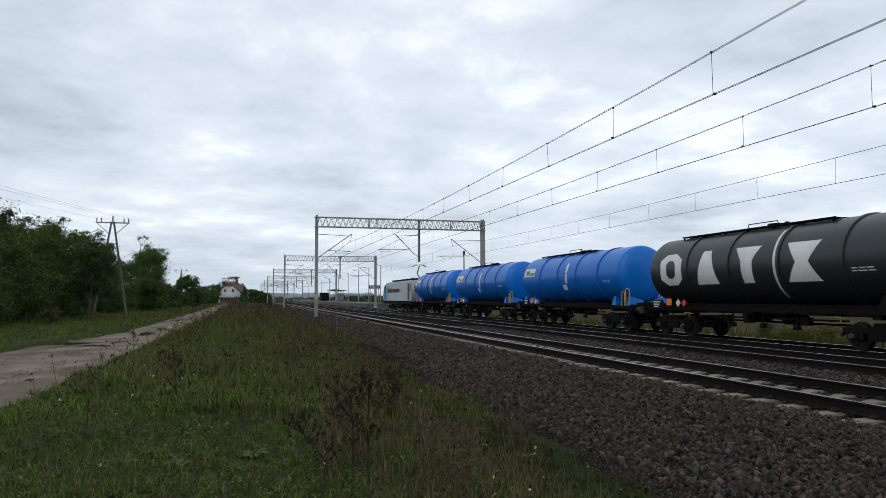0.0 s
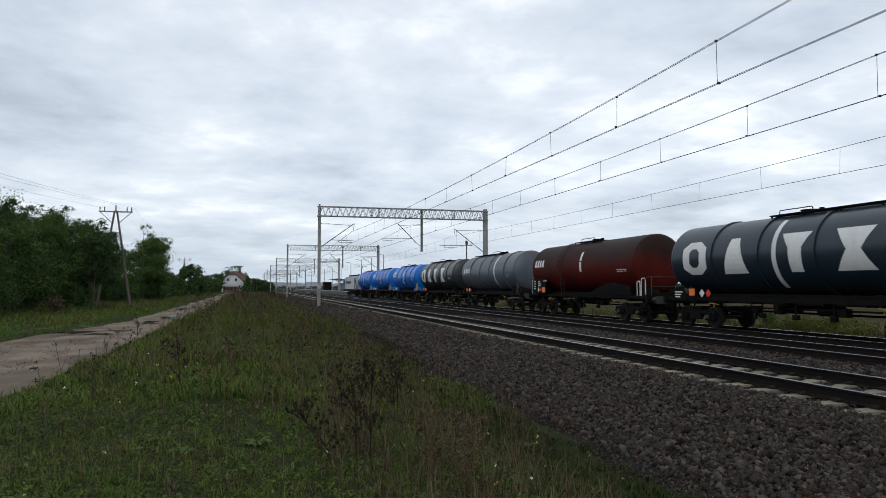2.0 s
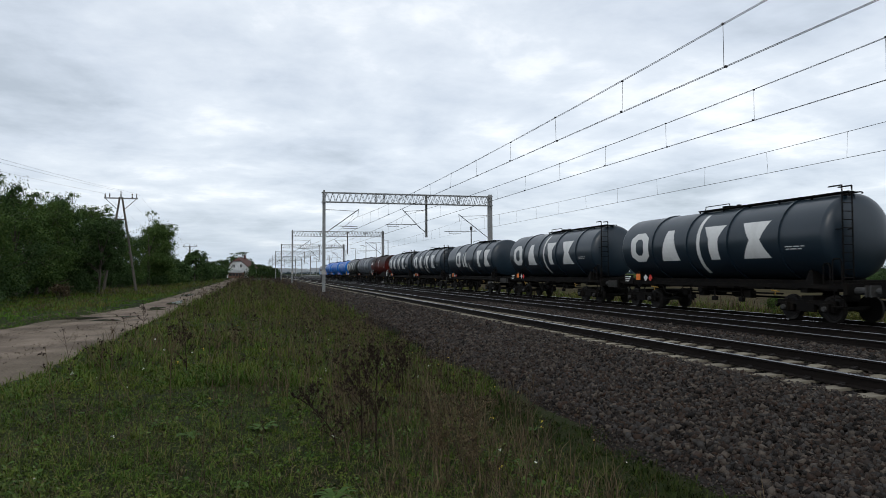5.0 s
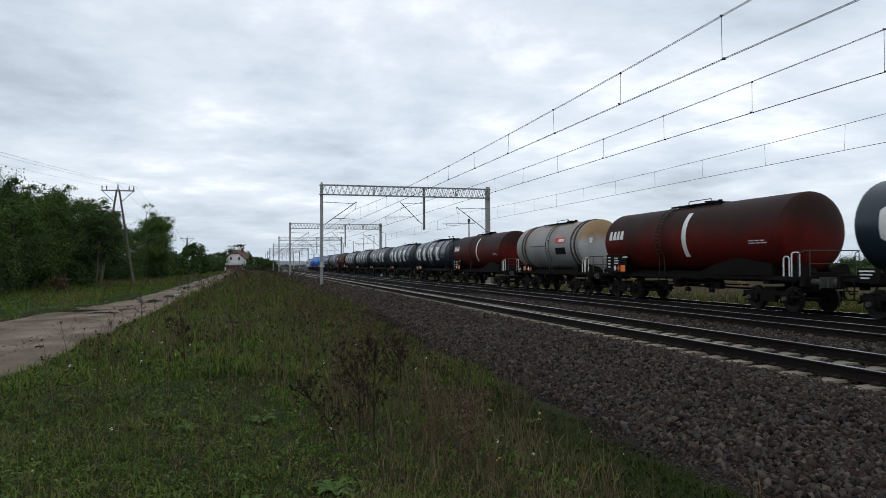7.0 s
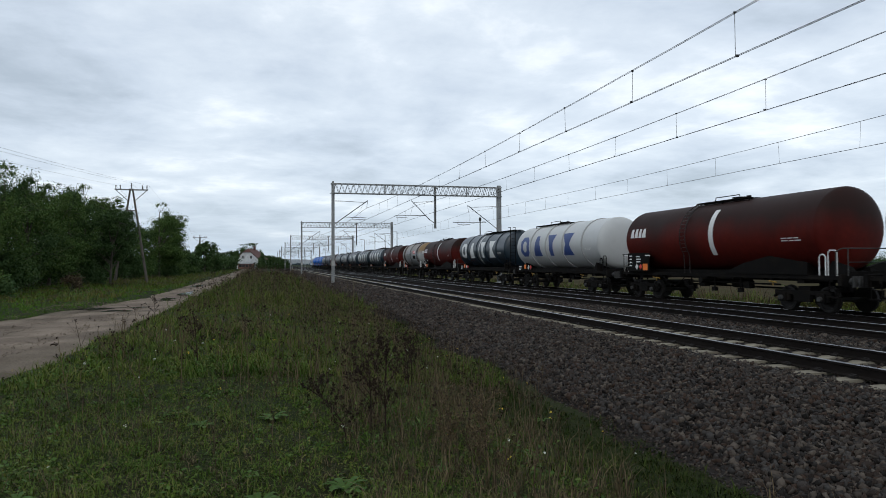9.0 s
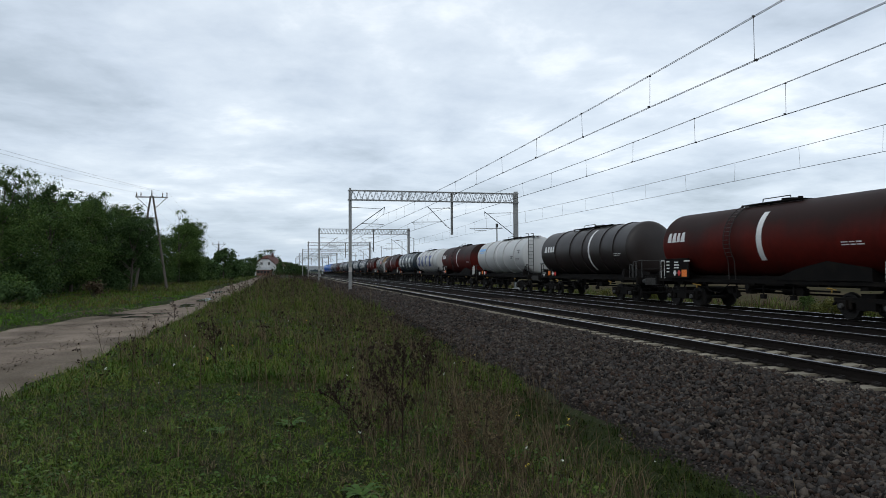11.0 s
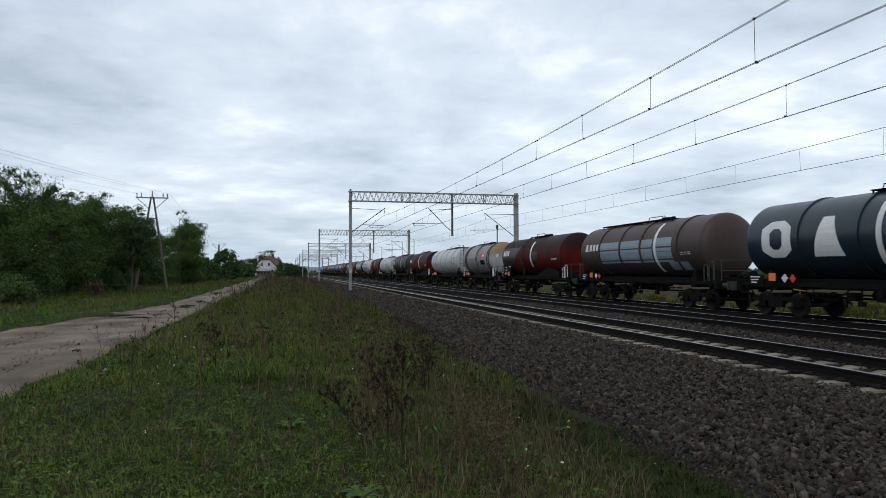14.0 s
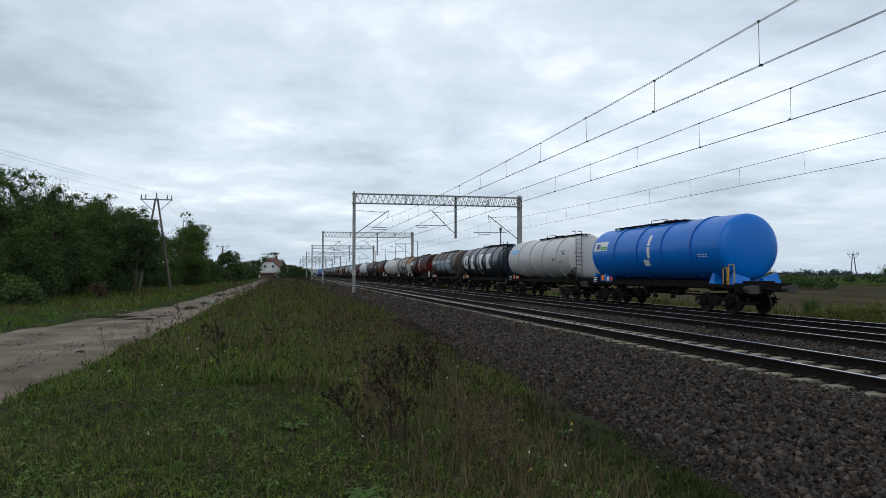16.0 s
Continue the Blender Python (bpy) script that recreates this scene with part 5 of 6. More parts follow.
def build_woods():
    n = 0
    for az, d, top, wd in ((-11.75, 61, 6.4, 4.2), (-22.5, 45, 7.7, 6), (-20.4, 47, 8.3, 5.5), (-18.4, 50, 8.3, 5.5), (-17.0, 55, 7.6, 5), (-15.8, 58, 8.0, 5.5), (-14.6, 62, 8.4, 5.5), (-13.4, 76, 10.2, 6.0), (-12.3, 79, 9.2, 5.5), (-11.3, 82, 8.6, 5),
                           (-8.3, 95, 10.2, 6.6), (-7.6, 97, 8.6, 5.4), (-9.6, 102, 7.2, 5.5), (-19.5, 60, 8.0, 7), (-17.3, 70, 8.8, 7), (-15.2, 78, 9.0, 7), (-24.5, 44, 8.0, 6), (-27.5, 40, 8.5, 6), (-12.8, 88, 8.0, 7), (-10.6, 92, 6.5, 6)):
        x, y = at(az, d)
        tree(x, y, top * 0.94, wd, 20000 if n < 12 else 7000, 0.052 + d * 0.0005, "leaf" if n % 3 else "leafd", 0.12 if n else 0.03, n); n += 1
    for i in range(22):
        az = -25 + i * 0.86
        d = 41 + max(0, (az + 20)) * 4.6 + random.uniform(-1.5, 1.5)
        x, y = at(az, d)
        bush(x, y, random.uniform(1.4, 2.8), random.uniform(3, 4.6), 2600, 0.095, "leafd" if i % 3 else "leaf", 50 + i, "dense dark green shrub at the edge of the trees", "shrubs at the wood's edge")
    for i in range(9):
        x, y = at(-11.4 + i * 0.62, 96 + i * 3.5); bush(x, y, 2.6 + 1.6 * random.random(), 5.5, 2400, 0.13, "leafd" if i % 2 else "leaf", 120 + i, "dense dark green shrub at the edge of the trees", "shrubs at the wood's edge")
    x, y = at(-14.3, 51); bush(x, y, 1.1, 1.2, 500, 0.09, "dry", 88, "small orange-brown withered shrub", "shrubs at the wood's edge")
    for i, (az, d, top, wd) in enumerate(((-6.6, 118, 3.9, 6), (-5.8, 128, 3.6, 6), (-4.9, 150, 6.4, 5), (-4.3, 150, 3.6, 5), (-3.6, 190, 3.4, 7), (-3.0, 230, 4.2, 8), (-2.5, 262, 6.4, 8), (-2.0, 285, 9.6, 9), (-1.2, 292, 10.4, 9), (0.15, 275, 5.0, 5), (0.6, 268, 4.2, 6), (1.1, 265, 3.4, 6), (-3.8, 260, 6, 9))):
        x, y = at(az, d)
        tree(x, y, top, wd, 2200, 0.3, "leafd", 0.1, 200 + i, "dark green tree near the far house", "trees round the house")
    # one spruce beside the house
    x, y = at(-0.42, 250)
    s = thing("spruce", pose(x, y, -0.3), "dark blue-green conical spruce", "tree")
    bm = bmesh.new(); limb(bm, (0, 0, 0), (0, 0, 6.2), 0.16, 0.03, 7); part("trunk", bm, M["bark"], s)
    cs = [(0, 0, 0.6 + 0.55 * i) for i in range(11)]
    V, F = leaf_cards(cs, [2.3 - 0.19 * i for i in range(11)], 2200, 0.3, 0.2, 0.35); raw("crown", V, F, M["leafd"], s)
    # right-hand side
    for i in range(30):
        az, d = random.uniform(35, 53), random.uniform(120, 260)
        x, y = at(az, d)
        bush(x, y, random.uniform(1.4, 2.9), random.uniform(4, 9), 1000, 0.17, "leafd", 300 + i, "dark green bush at the edge of the field", "bushes across the field")
    for i, (az, d, h, w) in enumerate(((37.4, 150, 4.4, 8), (38.6, 155, 3.9, 9), (40.2, 150, 3.2, 9), (46.8, 185, 6.2, 12), (48.5, 180, 6.5, 12), (45.2, 230, 3.6, 14), (11.2, 150, 3.4, 9), (12.4, 150, 3.6, 10), (10.0, 230, 4.5, 12), (8.6, 300, 5, 14))):
        x, y = at(az, d)
        bush(x, y, h * 0.8, w, 2200, 0.17, "leafd", 340 + i, "broad dark green bush in the fields", "bushes across the field")
    for i, (az, d, h, w) in enumerate(((43.8, 33, 0.95, 2.6), (45.6, 33.5, 1.05, 2.4), (47.5, 32, 0.9, 2.6), (42.0, 35, 0.6, 1.8), (30.5, 46, 0.7, 2.2), (27.0, 52, 0.8, 2.4))):
        x, y = at(az, d)
        bush(x, y, h, w, 3200, 0.04, "gold", 360 + i, "yellow-green goldenrod clump beside the track", "goldenrod clumps")
    x, y = at(41.6, 34); bush(x, y, 1.25, 1.0, 900, 0.04, "leaf", 371, "slender young green sapling beside the track", "goldenrod clumps")
    # far woods all round, and a pale town; distance haze is in their colours
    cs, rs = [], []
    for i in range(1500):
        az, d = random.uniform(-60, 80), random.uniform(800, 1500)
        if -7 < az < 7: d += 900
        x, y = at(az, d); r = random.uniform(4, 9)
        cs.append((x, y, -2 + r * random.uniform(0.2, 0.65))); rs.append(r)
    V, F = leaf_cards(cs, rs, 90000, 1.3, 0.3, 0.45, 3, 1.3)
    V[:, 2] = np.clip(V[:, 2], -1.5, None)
    tagged(raw("far_woods", V, F, M["haze"]), "far woods along the horizon, coloured blue-grey to stand for haze", "woods", kind="stuff")
    bm = bmesh.new()
    for i in range(160):
        az, d = random.uniform(-1, 10), random.uniform(2300, 2900)
        x, y = at(az, d)
        box(bm, (x, y, random.uniform(2, 12)), (random.uniform(12, 45), 12, random.uniform(6, 16)))
    tagged(new("far_town", mesh_of("far_town", bm, M["town"])), "buildings of a distant town, coloured pale to stand for haze", "town", kind="stuff")
    for nm, x0, x1, y0, y1, mk, lift, lb in (("field", 27, 118, -60, 520, "field", 0.12, "bare brown harvested field"), ("meadow", 120, 330, -60, 620, "meadow", 0.14, "green meadow beyond the field")):
        tagged(grid_sheet(nm, np.linspace(x0, x1, 50), np.linspace(y0, y1, 120), lambda x, y, l=lift: ground_z(x, y) + l + 0.04 * wob(x, y, 2.0), M[mk]), lb, "field", kind="structure")


build_woods()


def build_house():
    x, y = at(-1.25, 262)
    h = thing("house", pose(x, y, -0.3, 0, 0, -16), "white rendered house with a half-hipped red tile roof", "house")
    bm = bmesh.new()
    w, l, e, r = 3.9, 5.6, 4.1, 7.5
    a = [bm.verts.new(p) for p in ((-w, -l, 0), (w, -l, 0), (w, -l, e), (1.3, -l, r - 1.2), (-1.3, -l, r - 1.2), (-w, -l, e))]
    b = [bm.verts.new((v.co.x, l, v.co.z)) for v in a]
    bm.faces.new(a); bm.faces.new(b[::-1])
    for i in range(6): bm.faces.new((a[i], b[i], b[(i + 1) % 6], a[(i + 1) % 6]))
    bmesh.ops.recalc_face_normals(bm, faces=bm.faces)
    part("wall", bm, M["wall"], h)
    bm = bmesh.new()
    o = 0.55
    ro = [bm.verts.new(p) for p in ((-w - o, -l - 0.4, e - 0.45), (-w - o, l + 0.4, e - 0.45), (0, l - 1.2, r + 0.1), (0, -l + 1.2, r + 0.1), (w + o, -l - 0.4, e - 0.45), (w + o, l + 0.4, e - 0.45), (-1.5, -l - 0.45, r - 1.2), (1.5, -l - 0.45, r - 1.2), (-1.5, l + 0.45, r - 1.2), (1.5, l + 0.45, r - 1.2))]
    for f in ((0, 6, 3, 2, 8, 1), (4, 5, 9, 2, 3, 7), (6, 7, 3), (8, 2, 9)): bm.faces.new([ro[i] for i in f])
    bmesh.ops.recalc_face_normals(bm, faces=bm.faces)
    bmesh.ops.solidify(bm, geom=bm.faces[:], thickness=0.18)
    roof = part("roof", bm, M["roof"], h)
    bm = bmesh.new(); box(bm, (0.7, 1, r + 0.3), (0.7, 0.9, 1.4)); part("chimney", bm, M["roof"], roof, "brick chimney")
    for px, pz in ((-1.4, 4.4), (1.4, 4.4), (-2.4, 2.0), (2.4, 2.0)):
        win = thing("window", pose(px, -l - 0.02, pz), "", ""); win.parent = h
        bm = bmesh.new()
        for s in (-1, 1): box(bm, (s * 0.48, 0, 0), (0.09, 0.1, 1.25)); box(bm, (0, 0, s * 0.6), (1.0, 0.1, 0.09))
        box(bm, (0, 0, 0), (0.05, 0.08, 1.2)); part("window_frame", bm, M["letter"], win)
        bm = bmesh.new(); box(bm, (0, 0.03, 0), (0.92, 0.03, 1.16)); part("pane", bm, M["glass"], win)
    bm = bmesh.new()
    box(bm, (0, -l - 1.1, 1.0), (5.2, 2.2, 2.0)); part("porch", bm, M["trim"], h, "red-brown glazed porch")
    bm = bmesh.new()
    v = [bm.verts.new(p) for p in ((-2.9, -l - 2.5, 2.0), (2.9, -l - 2.5, 2.0), (2.9, -l, 2.75), (-2.9, -l, 2.75))]; bm.faces.new(v); bmesh.ops.solidify(bm, geom=bm.faces[:], thickness=0.15)
    part("porch_roof", bm, M["wall"], h)
    bm = bmesh.new()
    for i in range(4): box(bm, (-1.8 + i * 1.2, -l - 2.21, 1.25), (0.95, 0.04, 0.9))
    part("pane", bm, M["glass"], h)


def utility_pole(x, y, top, spread=1.55, arm=2.4, cat="wooden A-frame power pole with a steel crossarm", mk="galv"):
    gz = -0.3
    p = thing("utility_pole", pose(x, y, gz), cat, "utility pole", "power line poles")
    H = top - gz
    for s in (-1, 1):
        bm = bmesh.new(); limb(bm, (s * spread * 0.9, 0, -0.2), (s * 0.10, 0, H - 0.45), 0.125, 0.085, 9); part("leg", bm, M["arm" if mk == "arm" else "wood"], p)
    bm = bmesh.new()
    box(bm, (0, 0, H - 0.55), (2 * arm, 0.1, 0.12)); box(bm, (0, 0, H - 0.4), (0.12, 0.12, 0.5))
    for s in (-1, 1): beam(bm, (s * arm * 0.92, 0, H - 0.6), (s * 0.2, 0, H - 1.75), 0.06, 0.06)
    part("crossarm", bm, M[mk], p)
    bm = bmesh.new(); beam(bm, (-0.45, 0, H - 2.6), (0.45, 0, H - 2.6), 0.1, 0.1); part("spacer_beam", bm, M["wood"], p)
    for k in (-arm + 0.1, -arm + 0.5, 0.0, arm - 0.5, arm - 0.1):
        bm = bmesh.new(); insulator(bm, (k, 0, H - 0.5 if k else H - 0.2), (k, 0, H - 0.1 if k else H + 0.12), 0.08, 3); part("insulator", bm, M["insul"], p)
    return p


def build_power_line():
    P = [(-25.7, -36.0, 8.9), (-12.85, 70.8, 9.3), (-17.0, 184.0, 9.0), (-22.5, 328.0, 9.0), (-26, 440, 9.0)]
    for i, (x, y, t) in enumerate(P):
        utility_pole(x, y, t, 1.65 if i < 2 else 0.12, 1.5 if i < 2 else 1.7, "tall wooden A-frame power pole with a steel crossarm" if i < 2 else "slim wooden power pole with a crossarm")
    for k in (-1.55, 0.0, 1.55):
        bm = bmesh.new()
        for (xa, ya, ta), (xb, yb, tb) in zip(P, P[1:]):
            pts = []
            for j in range(11):
                f = j / 10
                pts.append((xa + (xb - xa) * f + k, ya + (yb - ya) * f, ta + (tb - ta) * f - (0.1 if k else -0.1) - 2.6 * 4 * f * (1 - f) * 0.5))
            tube(bm, pts, 0.006, 4)
        tagged(new("power_wire", mesh_of("power_wire", bm, M["wire"])), "thin dark overhead power wire", "power wire", "power wires")
    x, y = at(44.4, 180)
    p = utility_pole(x, y, 7.3, 0.9, 1.15, "dark wooden A-frame power pole standing in the fields", "arm")
    p.location.z = -1.2; p.rotation_euler[2] = radians(-44)


def build_station():
    bm = bmesh.new(); box(bm, (23.2, 232, -0.25), (5.4, 220, 1.2)); bevel(bm, 0.05, 1)
    pl = thing("station_platform", pose(0, 0, 0), "long low station platform with a pale concrete edge", "platform")
    part("platform_body", bm, M["slab"], pl)
    bm = bmesh.new(); box(bm, (20.75, 232, 0.38), (0.3, 220, 0.06)); part("platform_edge", bm, M["conc"], pl, "pale edging strip")
    bm = bmesh.new(); box(bm, (25.7, 125, 0.6), (0.2, 7, 1.5)); part("side_wall", bm, M["wall"], pl, "white concrete side wall")
    for i, y in enumerate((127.5, 141, 155, 172, 192, 214, 238, 264, 292)):
        lp = thing("street_lamp", pose(24.2, y, 0.35), "slim grey platform lamp post with a flat head", "lamp post", "platform lamps")
        bm = bmesh.new(); limb(bm, (0, 0, 0), (0, 0, 7.3), 0.10, 0.06, 8); part("pole", bm, M["galv"], lp)
        bm = bmesh.new(); beam(bm, (0, 0, 7.2), (-0.7, 0, 7.35), 0.06, 0.06); box(bm, (-0.95, 0, 7.36), (0.7, 0.25, 0.1)); part("lamp_head", bm, M["galv"], lp)
    sg = thing("station_sign", pose(22.6, 125.5, 0.35), "dark blue station name board with white marks on posts", "station sign")
    for s in (-0.8, 0.8):
        bm = bmesh.new(); box(bm, (s, 0, 1.6), (0.09, 0.09, 3.2)); part("post", bm, M["galv"], sg)
    bm = bmesh.new(); box(bm, (0, -0.07, 3.05), (2.1, 0.05, 0.62)); part("board", bm, M["sign"], sg)
    bm = bmesh.new()
    for i, l in enumerate((0.16, 0.12, 0.2, 0.14, 0.18, 0.12, 0.16)): box(bm, (-0.72 + i * 0.24, -0.10, 3.05), (l, 0.01, 0.22))
    part("lettering", bm, M["letter"], sg, "illegible white lettering")
    sh = thing("platform_shelter", pose(24.3, 196, 0.35), "glazed platform shelter with a flat roof", "shelter")
    for y in (-9, -3, 3, 9):
        bm = bmesh.new(); box(bm, (0.8, y, 1.5), (0.14, 0.14, 3.0)); beam(bm, (0.8, y, 2.6), (-1.4, y, 3.2), 0.08, 0.08); part("post", bm, M["frameg"], sh)
    bm = bmesh.new(); box(bm, (-0.2, 0, 3.2), (3.4, 20, 0.14), pose(0, 0, 0, 0, 6)); part("roof", bm, M["galv"], sh)
    for y in (-6, 0, 6):
        bm = bmesh.new(); box(bm, (0.9, y, 1.3), (0.03, 5.6, 1.9)); part("pane", bm, M["patch"], sh)
    ks = thing("platform_kiosk", pose(24.5, 232, 0.35), "small dark kiosk with a flat roof", "kiosk")
    bm = bmesh.new(); box(bm, (0, 0, 1.3), (2.4, 6, 2.6)); bevel(bm, 0.05, 1); part("body", bm, M["frame"], ks)
    bm = bmesh.new(); box(bm, (0, 0, 2.7), (3.2, 7, 0.2)); part("roof", bm, M["frameg"], ks)
    # signal post behind the train at the first gantry
    sp = thing("signal_post", pose(21.9, 68, -0.8), "slim grey lamp post beside the track", "post")
    bm = bmesh.new(); limb(bm, (0, 0, 0), (0, 0, 6.8), 0.08, 0.06, 8); box(bm, (0, 0, 6.9), (0.2, 0.22, 0.4)); part("pole", bm, M["arm"], sp)


build_house()
build_power_line()
build_station()


# ---- grass, weeds, flowers ----
def blades(name, x, y, h, w, lean, mk, label, cat="grass"):
    n = len(x)
    a = RNG.uniform(0, 2 * np.pi, n)
    b = np.stack([x, y, ground_z(x, y) - 0.015], 1)
    s = np.stack([np.cos(a), np.sin(a), np.zeros(n)], 1) * (w / 2)[:, None]
    c = a + np.pi / 2 + RNG.normal(0, 0.5, n)
    d = np.stack([np.cos(c), np.sin(c), np.zeros(n)], 1) * (h * lean * RNG.uniform(0.2, 1.2, n))[:, None]
    up = np.zeros((n, 3)); up[:, 2] = h
    mid = b + up * 0.55 + d * 0.32
    tip = b + up * (1 - 0.25 * lean) + d
    V = np.stack([b - s, b + s, mid + s * 0.75, mid - s * 0.75, tip], 1).reshape(-1, 3)
    k = 5 * np.arange(n)[:, None]
    F = np.concatenate([k + [0, 1, 2], k + [0, 2, 3], k + [3, 2, 4]])
    return tagged(raw(name, V, F, M[mk]), label, cat, kind="stuff")


def scatter(n, x0, x1, y0, y1, p=1.0):
    return RNG.uniform(x0, x1, n), y0 + (y1 - y0) * RNG.uniform(0, 1, n) ** p


def patchy(x, y, s=0.6):
    return 0.5 + 0.5 * wob(x * 1.0 + 3, y + 5, s)


def build_grass():
    def lay(n, x0, x1, y0, y1, p, h0, h1, w, lean, mk, label, keep=None):
        x, y = scatter(n, x0, x1, y0, y1, p)
        # just over half of the blades gather in tufts
        k = max(1, n // 28)
        i = RNG.integers(0, k, n)
        tall = np.where(RNG.uniform(0, 1, n) < 0.55, RNG.uniform(0.7, 1.6, k)[i], 0)
        g = tall > 0
        x = np.where(g, np.clip(x[i] + RNG.normal(0, w * 5, n), x0, x1), x); y = np.where(g, np.maximum(y[i] + RNG.normal(0, w * 5, n), y0), y)
        tall = np.where(g, tall, 0.8)
        q = patchy(x, y)
        if keep is not None:
            m = keep(x, y, q); x, y, q, tall = x[m], y[m], q[m], tall[m]
        h = (h0 + (h1 - h0) * RNG.uniform(0, 1, len(x)) ** 1.6) * (0.6 + 0.7 * q) * tall
        blades("grass", x, y, h, w * RNG.uniform(0.6, 1.4, len(x)), lean, mk, label)
    low = "short green meadow grass mixed with dry blades"
    on = lambda x, y, q: (x > road_r(y) + 0.12 * RNG.normal(0, 1, len(x))) & (x < toe(y))
    off = lambda x, y, q: x < road_l(y) + 0.35 + 0.3 * RNG.normal(0, 1, len(x))
    lay(135000, -3.7, 3.8, 2.0, 12, 1.5, 0.025, 0.13, 0.0062, 1.5, "grass", low, lambda x, y, q: on(x, y, q) & (x < 2.7 + 0.5 * RNG.normal(0, 1, len(x))))
    lay(16000, -3.6, 4.3, -7, 2.4, 1.0, 0.03, 0.15, 0.02, 1.4, "grass", low, on)
    lay(9000, -14, -8.6, -7, 15, 1.0, 0.05, 0.22, 0.03, 1.0, "verge", "bright green verge grass beyond the dirt track", off)
    lay(60000, -4.7, 4.0, 10, 34, 1.4, 0.06, 0.24, 0.013, 1.1, "grass", low, on)
    lay(36000, -6.0, 4.6, 28, 130, 1.5, 0.15, 0.6, 0.02, 0.8, "grass", "tall rough grass beside the dirt track", on)
    lay(36000, 1.8, 4.5, 3.2, 42, 1.7, 0.03, 0.13, 0.011, 1.2, "grassd", "dark weedy grass at the foot of the ballast", lambda x, y, q: (x > 1.8 + 1.2 * RNG.uniform(0, 1, len(x))) & (x < toe(y) + 0.05 * RNG.normal(0, 1, len(x))))
    lay(46000, 2.6, 4.5, 4.2, 26, 1.3, 0.03, 0.11, 0.0085, 1.3, "grassd", "short green turf beside the ballast", lambda x, y, q: (q > 0.25) & (x > 2.9 + 0.3 * RNG.normal(0, 1, len(x))) & (x < toe(y) + 0.07 * RNG.normal(0, 1, len(x))))
    lay(9000, -3.6, 1.6, 3, 11, 1.3, 0.05, 0.2, 0.004, 1.5, "dry", "dry brown blades among the low grass", on)
    lay(5000, 0.7, 2.5, 3.4, 9, 1.2, 0.08, 0.42, 0.005, 0.9, "dry", "dry brown grass and weed stalks")
    lay(36000, -16, -6.2, 14, 60, 1.2, 0.05, 0.20, 0.019, 1.1, "verge", "bright green verge grass beyond the dirt track", off)
    lay(16000, -20, -6.2, 50, 220, 1.3, 0.12, 0.45, 0.035, 0.8, "grass", "rough grass in front of the trees", off)
    lay(18000, 20.9, 27, 0, 120, 1.2, 0.15, 0.75, 0.03, 0.7, "grass", "tall uncut grass beyond the railway")
    lay(9000, 21.2, 27, 5, 120, 1.2, 0.3, 0.9, 0.03, 0.6, "dry", "tall straw-coloured grass beyond the railway")
    lay(26000, -3.2, 4.0, 3, 45, 1.4, 0.15, 0.55, 0.007, 0.7, "dry", "dry brown grass and weed stalks", lambda x, y, q: ((q > 0.5) | (np.abs(x - 2.2) < 0.9)) & (x < toe(y) - 0.1) & ((y > 9) | (x > 0.9)))
    lay(12000, -9.6, -3.4, 8, 90, 1.2, 0.03, 0.14, 0.016, 1.2, "grass", "sparse grass tufts on the edges and crown of the dirt track", lambda x, y, q: (np.abs(x - road_l(y) - 0.5) < 0.7 * q + 0.1) | (np.abs(x - road_r(y)) < 0.4 * q + 0.12) | ((np.abs(x - road_r(y) + 1.9) < 0.3) & (q > 0.5) & (y > 34)))
    lay(9000, -15, -7.4, 33, 110, 1.2, 0.12, 0.42, 0.02, 0.9, "gold", "tall yellowing weeds at the edge of the trees", lambda x, y, q: x < road_l(y) - 0.8)
    lay(5000, -15, -7.4, 30, 110, 1.1, 0.12, 0.40, 0.018, 0.9, "dry", "dry stalks at the edge of the trees", lambda x, y, q: x < road_l(y) - 0.8)


def weeds(name, n, x0, x1, y0, y1, p, h0, h1, r, head, label):
    """Upright branching dry stalks with seed heads."""
    x, y = scatter(n, x0, x1, y0, y1, p)
    S, T = [], []
    for i in range(n):
        h = random.uniform(h0, h1)
        b = np.array([x[i], y[i], float(ground_z(x[i], y[i])) - 0.02])
        tip = b + np.array([random.gauss(0, 0.12) * h, random.gauss(0, 0.12) * h, h])
        S.append((b, tip, r)); ends = [tip]
        for k in range(random.randint(3, 7)):
            f = random.uniform(0.35, 0.95)
            q = b + (tip - b) * f
            e = q + np.array([random.gauss(0, 0.16) * h, random.gauss(0, 0.16) * h, random.uniform(0.10, 0.3) * h])
            S.append((q, e, r * 0.6)); ends.append(e)
        T += [(e, head * random.uniform(0.5, 1.3)) for e in ends]
    A, B, W = np.array([s[0] for s in S]), np.array([s[1] for s in S]), np.array([s[2] for s in S])
    m = len(S)
    ang = np.array([0, 2.094, 4.189])
    off = np.stack([np.cos(ang), np.sin(ang), 0 * ang], 1)
    V = np.concatenate([A[:, None] + off * W[:, None, None], B[:, None] + off * (W * 0.5)[:, None, None]], 1).reshape(-1, 3)
    k = 6 * np.arange(m)[:, None]
    F = np.concatenate([k + [0, 1, 4, 3], k + [1, 2, 5, 4], k + [2, 0, 3, 5]])
    tagged(raw(name, V, F, M["dry"]), label, "weeds", kind="stuff")
    C, Rr = np.array([t[0] for t in T]), np.array([t[1] for t in T])
    V, F = leaf_cards(C, Rr, len(C) * 5, head * 0.5)
    tagged(raw(name + "_heads", V, F, M["seed"]), "dark dry seed heads of tall weeds", "weeds", kind="stuff")


